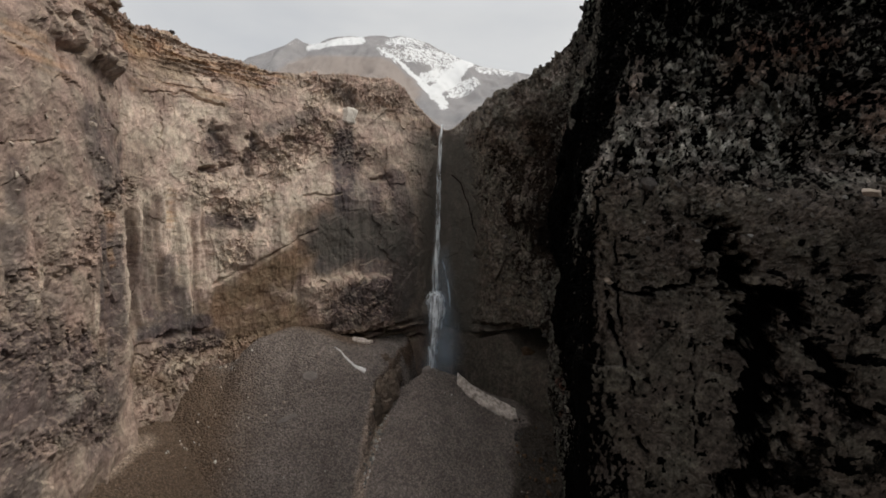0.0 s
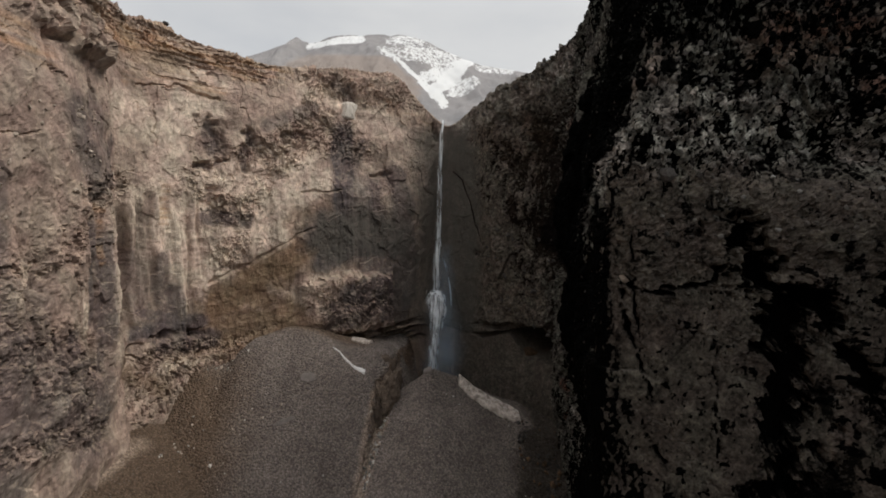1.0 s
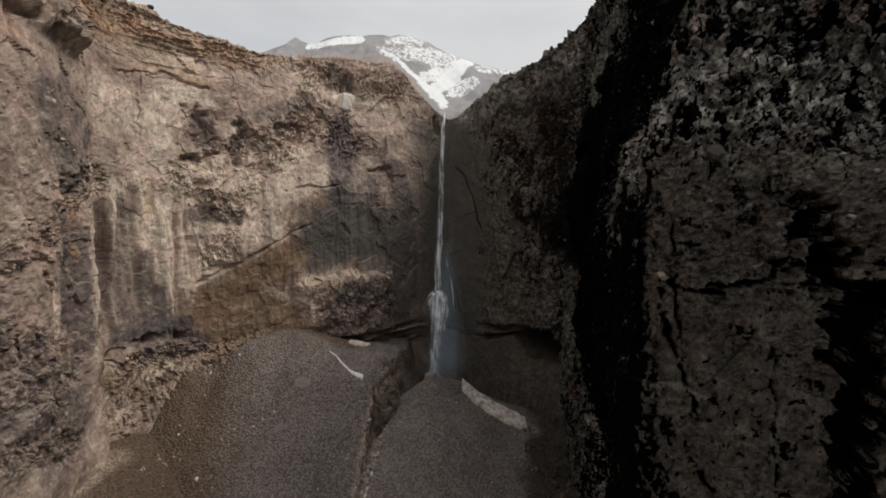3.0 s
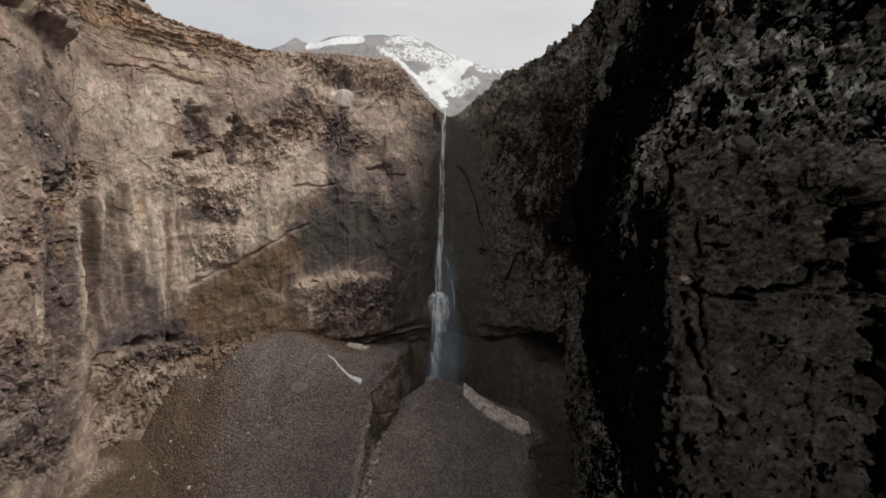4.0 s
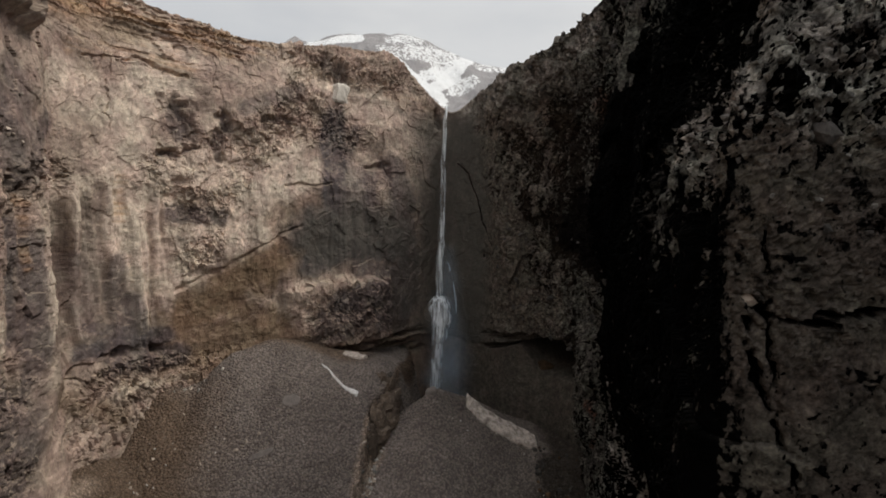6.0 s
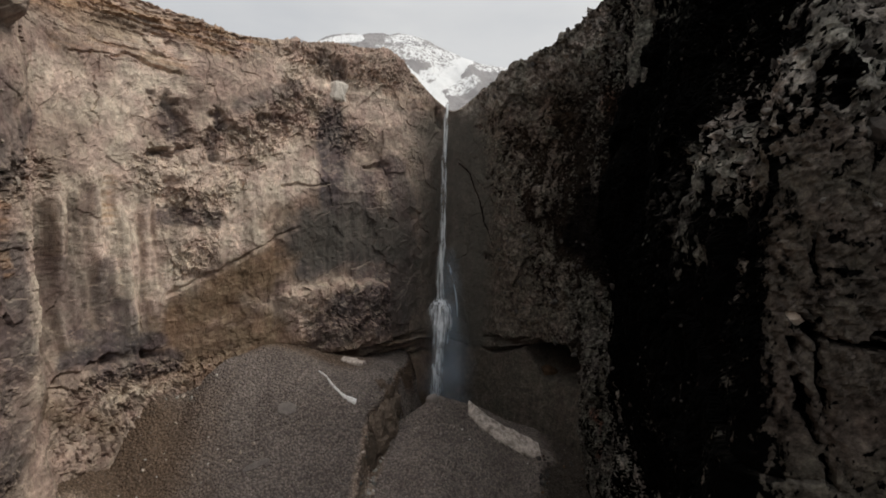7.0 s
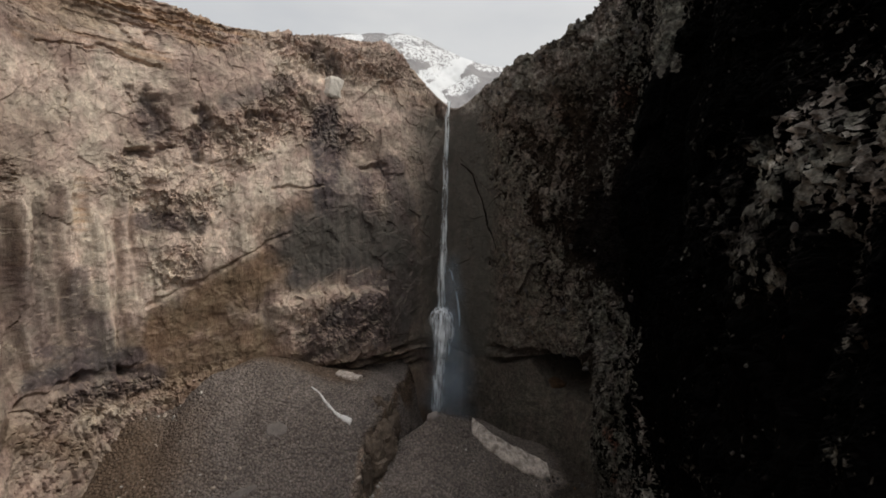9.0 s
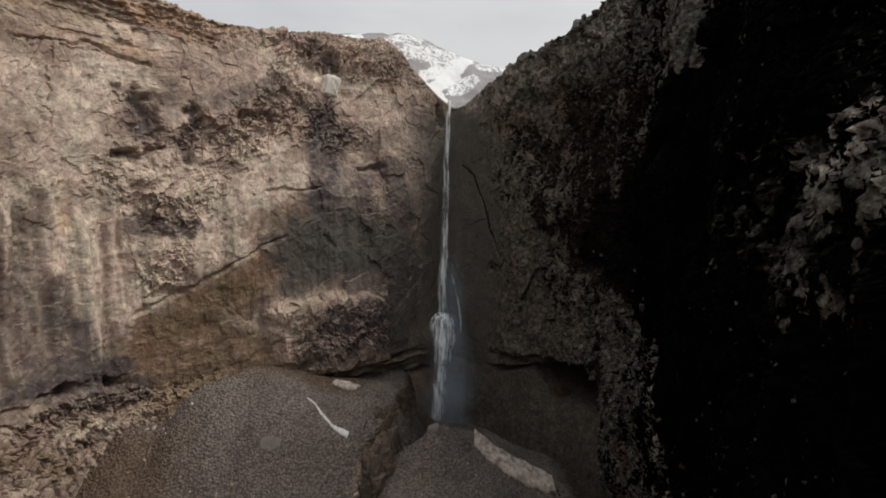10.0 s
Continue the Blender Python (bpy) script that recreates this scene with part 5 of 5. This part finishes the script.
def snow_strip(name, line, widths, thick, mat, label, rise=0.0):
    """A long remnant of snow that follows the slope, thick at its lower edge, with a broken outline."""
    rows, cols = 90, 13
    s = np.linspace(0, len(line) - 1, rows)
    c = spline(line, s)
    w = spline([[v] for v in widths], s)[:, 0]
    tang = np.gradient(c, axis=0)
    tang /= np.linalg.norm(tang, axis=1)[:, None]
    side = np.column_stack([-tang[:, 1], tang[:, 0]])
    across = np.linspace(-1, 1, cols)
    pts = []
    for top in (1, 0):
        for k in range(rows):
            taper = min(1.0, k / 2.0, (rows - 1 - k) / 2.0) ** 0.5
            ragged = 1 + 0.35 * value_noise(np.array([[k / 7.0, 0.5, 0.5]]), 3)[0]
            half = 0.5 * w[k] * ragged * max(taper, 0.05)
            for a in across:
                x, y = c[k] + side[k] * a * half
                pts.append((x, y, top * thick * max(taper, 0.1) * (1 - abs(a) ** 5) * (0.75 + 0.25 * a)))
    pts = np.array(pts)
    ground = ground_height(pts[:, 0], pts[:, 1], False)
    pts[:, 2] = np.where(pts[:, 2] > 0, ground + rise + pts[:, 2] + 0.10 * fbm(pts / 0.8, 3, 5), ground - 0.35)
    n = rows * cols
    idx = np.arange(n).reshape(rows, cols)
    me = bpy.data.meshes.new(name)
    faces = [tuple(int(v) for v in q) for q in np.stack([idx[:-1, :-1], idx[:-1, 1:], idx[1:, 1:], idx[1:, :-1]], -1).reshape(-1, 4)]
    faces += [tuple(int(v) + n for v in reversed(f)) for f in faces]
    ring = list(idx[0, :]) + list(idx[1:, -1]) + list(idx[-1, -2::-1]) + list(idx[-2:0:-1, 0])
    faces += [(int(b), int(a), int(a) + n, int(b) + n) for a, b in zip(ring, ring[1:] + ring[:1])]
    me.from_pydata([tuple(v) for v in pts], [], faces)
    me.polygons.foreach_set("use_smooth", np.full(len(me.polygons), True))
    me.materials.append(mat)
    me.update()
    return tagged(new(name, me), label, "snow")


snow_strip("snow_slab", [(4.6, 125.4), (9.0, 125.2), (14.5, 125.6), (21.6, 126.6)], (3.2, 4.4, 4.6, 3.8), 1.7, DIRTY_SNOW, "long slab of dirty old snow lying below the undercut cliff")
snow_strip("snow_streak", [(-28.0, 121.6), (-26.4, 120.6), (-24.2, 118.4), (-22.2, 116.4), (-20.6, 115.4), (-18.6, 114.6)], (0.15, 0.3, 0.45, 0.4, 0.6, 1.2), 0.25, SNOW, "thin white streak of snow on the ash slope")
snow_strip("snow_remnant", [(-24.5, 129.5), (-21.8, 128.6), (-19.2, 127.2)], (2.2, 3.0, 2.6), 0.9, DIRTY_SNOW, "dirty snow block at the top of the ash mound")
snow_strip("snow_patch", [(-33.8, 113.2), (-32, 113.4), (-30.2, 113.2)], (1.2, 2.2, 1.0), 0.12, ASHY_SNOW, "small grey snow patch in the ash slope")
snow_strip("snow_patch", [(-37.5, 105.2), (-35.5, 106.0), (-33.2, 106.8)], (0.5, 1.1, 0.5), 0.2, ASHY_SNOW, "narrow grey snow patch low on the ash slope")
snow_strip("snow_horn", [(-4.6, 120.6), (-3.6, 120.2), (-2.4, 120.4)], (1.0, 1.6, 1.0), 1.2, ASHY_SNOW, "dirty snow horn on the crest before the waterfall")


# ---- stones ----
def stone_mesh(seed, mat, count=15, flat=0.7):
    """An angular broken stone about 1 m across."""
    r = random.Random(seed)
    bm = bmesh.new()
    for k in range(count):
        v = Vector((r.gauss(0, 1), r.gauss(0, 1), r.gauss(0, 1))).normalized() * r.uniform(0.38, 0.56)
        bm.verts.new((v.x, v.y * r.uniform(0.7, 1.0), v.z * flat))
    bmesh.ops.convex_hull(bm, input=bm.verts)
    bmesh.ops.delete(bm, geom=[v for v in bm.verts if not v.link_faces], context="VERTS")
    me = bpy.data.meshes.new("stone")
    bm.to_mesh(me)
    bm.free()
    me.materials.append(mat)
    return me


def outcrop_mesh(seed, radii, mat):
    """A broken mass of earth and rock with facets and ledges."""
    bm = bmesh.new()
    bmesh.ops.create_icosphere(bm, subdivisions=5, radius=1.0)
    p = np.array([v.co[:] for v in bm.verts])
    w = p * np.array(radii)
    big, _ = facets((w + 40 * seed) / 1.8, 120 + seed, 0.9)
    small, _ = facets((w + 40 * seed) / 0.7, 130 + seed, 0.9)
    w = w * (1 + 0.28 * big + 0.09 * small + 0.22 * fbm(w / 2.5 + 9 * seed, 4, 140))[:, None]
    for v, c in zip(bm.verts, w):
        v.co = c
    me = bpy.data.meshes.new("outcrop")
    bm.to_mesh(me)
    bm.free()
    me.materials.append(mat)
    return me


def block_mesh(seed, mat):
    """A rough squared block about 1 m across, its corners knocked off."""
    r = random.Random(seed)
    bm = bmesh.new()
    bmesh.ops.create_cube(bm, size=1.0)
    bmesh.ops.bevel(bm, geom=list(bm.edges), offset=0.09, segments=1, affect="EDGES")
    bmesh.ops.subdivide_edges(bm, edges=[e for e in bm.edges if e.calc_length() > 0.5], cuts=2, use_grid_fill=True)
    for v in bm.verts:
        v.co += Vector((r.gauss(0, 0.05), r.gauss(0, 0.05), r.gauss(0, 0.05)))
    me = bpy.data.meshes.new("block")
    bm.to_mesh(me)
    bm.free()
    me.materials.append(mat)
    return me


RUBBLE_MESHES = [stone_mesh(80 + k, ROCK, 13, 0.8) for k in range(9)]
TAN_MESHES = [stone_mesh(k, TAN_STONE) for k in range(7)]
DARK_MESHES = [stone_mesh(20 + k, DARK_STONE) for k in range(7)]
PALE_MESHES = [stone_mesh(40 + k, PALE_STONE, 18) for k in range(5)]
RUSTY_MESHES = [stone_mesh(70 + k, RUSTY_STONE) for k in range(4)]
GREY_MESHES = [stone_mesh(60 + k, GREY_STONE, 17) for k in range(6)]
rng = random.Random(7)


def turned(place, size, flat=1.0):
    return Matrix.LocRotScale(place, Euler([rng.uniform(0, 6.3) for _ in range(3)]), (size * rng.uniform(0.8, 1.3), size, size * flat * rng.uniform(0.7, 1.1)))


def loose_stone(x, y, size, mesh, label, group, name="stone"):
    ob = new(name, mesh)
    ob.matrix_basis = turned((x, y, on_ground(x, y) + 0.12 * size), size)
    return tagged(ob, label, "stone", group)


for k in range(75):
    x, y = rng.uniform(-58, -22), rng.uniform(95, 121)
    if x > -44 and rng.random() < 0.55:
        x -= 18
    loose_stone(x, y, rng.choice((0.35, 0.4, 0.5, 0.55, 0.9)), rng.choice(TAN_MESHES + PALE_MESHES), "small tan stone lying on the ash slope", "stones on the ash slope")
for k in range(28):
    x, y = rng.uniform(-8, 22), rng.uniform(100, 122)
    loose_stone(x, y, rng.choice((0.3, 0.35, 0.45, 0.6)), rng.choice(TAN_MESHES + PALE_MESHES), "small grey-tan stone on the ash mound", "stones on the ash mound")
for k in range(120):
    y = rng.uniform(96, 117)
    x = float(np.interp(y, GULLY_Y, GULLY_X)) - rng.uniform(0.0, 3.4) * min(1.0, (y - 93.0) / 12.0)
    loose_stone(x, y, rng.uniform(0.4, 1.3), rng.choice(PALE_MESHES if rng.random() < 0.35 else TAN_MESHES + GREY_MESHES), "pale broken stone in the gully", "stones in the gully")
for place, radii, seed in (((-13.4, 120.0, 6.5), (3.2, 2.4, 6.5), 1), ((-12.6, 117.0, 4.6), (2.3, 2.4, 5.6), 2), ((-14.2, 114.6, 3.6), (2.3, 2.6, 5.4), 3), ((-15.6, 111.8, 1.4), (1.7, 2.2, 4.0), 4), ((-11.8, 121.8, 5.0), (2.0, 2.0, 5.0), 5)):
    ob = new("outcrop", outcrop_mesh(seed, radii, BANK_STONE))
    ob.location = place
    tagged(ob, "brown crumbling outcrop in the gully's steep bank", "rock", "outcrops in the gully bank")
for k in range(90):
    x, y = rng.uniform(19.5, 31), rng.uniform(98, 127)
    x = max(x, 17.5 + 0.22 * (y - 112) + rng.uniform(0, 3))
    loose_stone(x, y, rng.uniform(0.5, 2.0), rng.choice(DARK_MESHES + RUSTY_MESHES), "dark boulder at the foot of the shaded cliff", "boulders below the shaded cliff", "boulder")


def cliff_stones(owner, name, test, count, sizes, meshes, upright=False):
    """Stones that stick out of a cliff's face, each a part of the cliff."""
    p, nor, s, top = SURFACE[name]
    pool = np.nonzero(test(p, s, top))[0]
    for k in range(count):
        i = int(pool[rng.randrange(len(pool))])
        size = rng.uniform(*sizes) ** 1.0
        ob = new("stone", rng.choice(meshes))
        at = Vector(p[i]) + Vector(nor[i]) * (-0.08 if upright else 0.12) * size
        ob.matrix_basis = turned(at, size)
        if upright:
            turn = Euler((rng.gauss(0, 0.45), rng.gauss(0, 0.45), rng.uniform(0, 6.3)))
            ob.matrix_basis = Matrix.LocRotScale(at, turn, (size * rng.uniform(0.6, 1.0), size * 0.8, size * rng.uniform(0.8, 1.7)))
        ob.parent = owner


cliff_stones(cliff_west, "cliff_west", lambda p, s, t: (s > 4.6) & (s < 7.2) & (p[:, 2] > 5) & (p[:, 2] < 18.5), 180, (0.3, 1.0), RUBBLE_MESHES, True)
cliff_stones(cliff_west, "cliff_west", lambda p, s, t: (p[:, 2] > 88) & (s > 4.3), 70, (0.4, 1.2), TAN_MESHES)
cliff_stones(cliff_west, "cliff_west", lambda p, s, t: (np.hypot(p[:, 0] + 50, p[:, 2] - 58) < 13), 90, (0.4, 1.2), TAN_MESHES)
cliff_stones(cliff_north, "cliff_north", lambda p, s, t: (p[:, 2] > 80) & (s > 13.6), 60, (0.6, 2.0), DARK_MESHES)
cliff_stones(cliff_north, "cliff_north", lambda p, s, t: (p[:, 2] > 14) & (p[:, 2] < 45) & (s > 14.6), 90, (0.5, 1.8), DARK_MESHES)
cliff_stones(cliff_east, "cliff_east", lambda p, s, t: (p[:, 2] > -5) & (p[:, 2] < 36) & (s > 20.0) & (s < 20.95), 70, (0.3, 1.0), DARK_MESHES)
cliff_stones(cliff_east, "cliff_east", lambda p, s, t: (p[:, 2] > 34) & (p[:, 2] < 66) & (s > 21.1), 70, (0.15, 0.45), DARK_MESHES)
cliff_stones(buttress_wall, "cliff_buttress", lambda p, s, t: (p[:, 2] > 48) & (p[:, 2] < 66), 220, (0.2, 0.8), DARK_MESHES + GREY_MESHES)

knob = new("stone", stone_mesh(97, RUSTY_STONE, 26, 0.8))
knob.matrix_basis = Matrix.LocRotScale((27.6, 146.4, 7.4), Euler((0.3, 0.2, 0.4)), (5.0, 5.0, 4.2))
knob.parent = cliff_north
p, nor, s, top = SURFACE["cliff_west"]
near = int(np.argmin(np.linalg.norm(p - np.array((-29.5, 145.0, 79.3)), axis=1)))
block = new("pale_block", block_mesh(91, BLOCK_STONE))
block.matrix_basis = Matrix.LocRotScale(Vector(p[near]) + Vector(nor[near]) * 0.9, Euler((0.05, 0.12, 0.75)), (3.4, 2.2, 4.4))
block.parent = cliff_west
tagged(block, "pale angular block set in the tan cliff")

for place, size, flat, label in (((16.8, 47.2, 43.8), 1.1, 1.0, "round pale boulder wedged in the shaded cliff"),
                                 ((34.2, 37.8, 52.6), 2.0, 0.4, "flat pale stone lying on the gravel shelf"),
                                 ((-66.0, 115.5, 92.0), 1.5, 0.8, "dark boulder perched on the canyon rim"),
                                 ((20.1, 46.6, 53.6), 2.1, 0.8, "grey boulder on the buttress shelf")):
    ob = new("boulder", stone_mesh(int(size * 100), TAN_STONE if size in (1.1, 2.0) else DARK_STONE, 40, 0.9))
    ob.matrix_basis = Matrix.LocRotScale(place, Euler((0.2, 0.1, 0.6)), (size, size, size * flat))
    tagged(ob, label, "boulder")
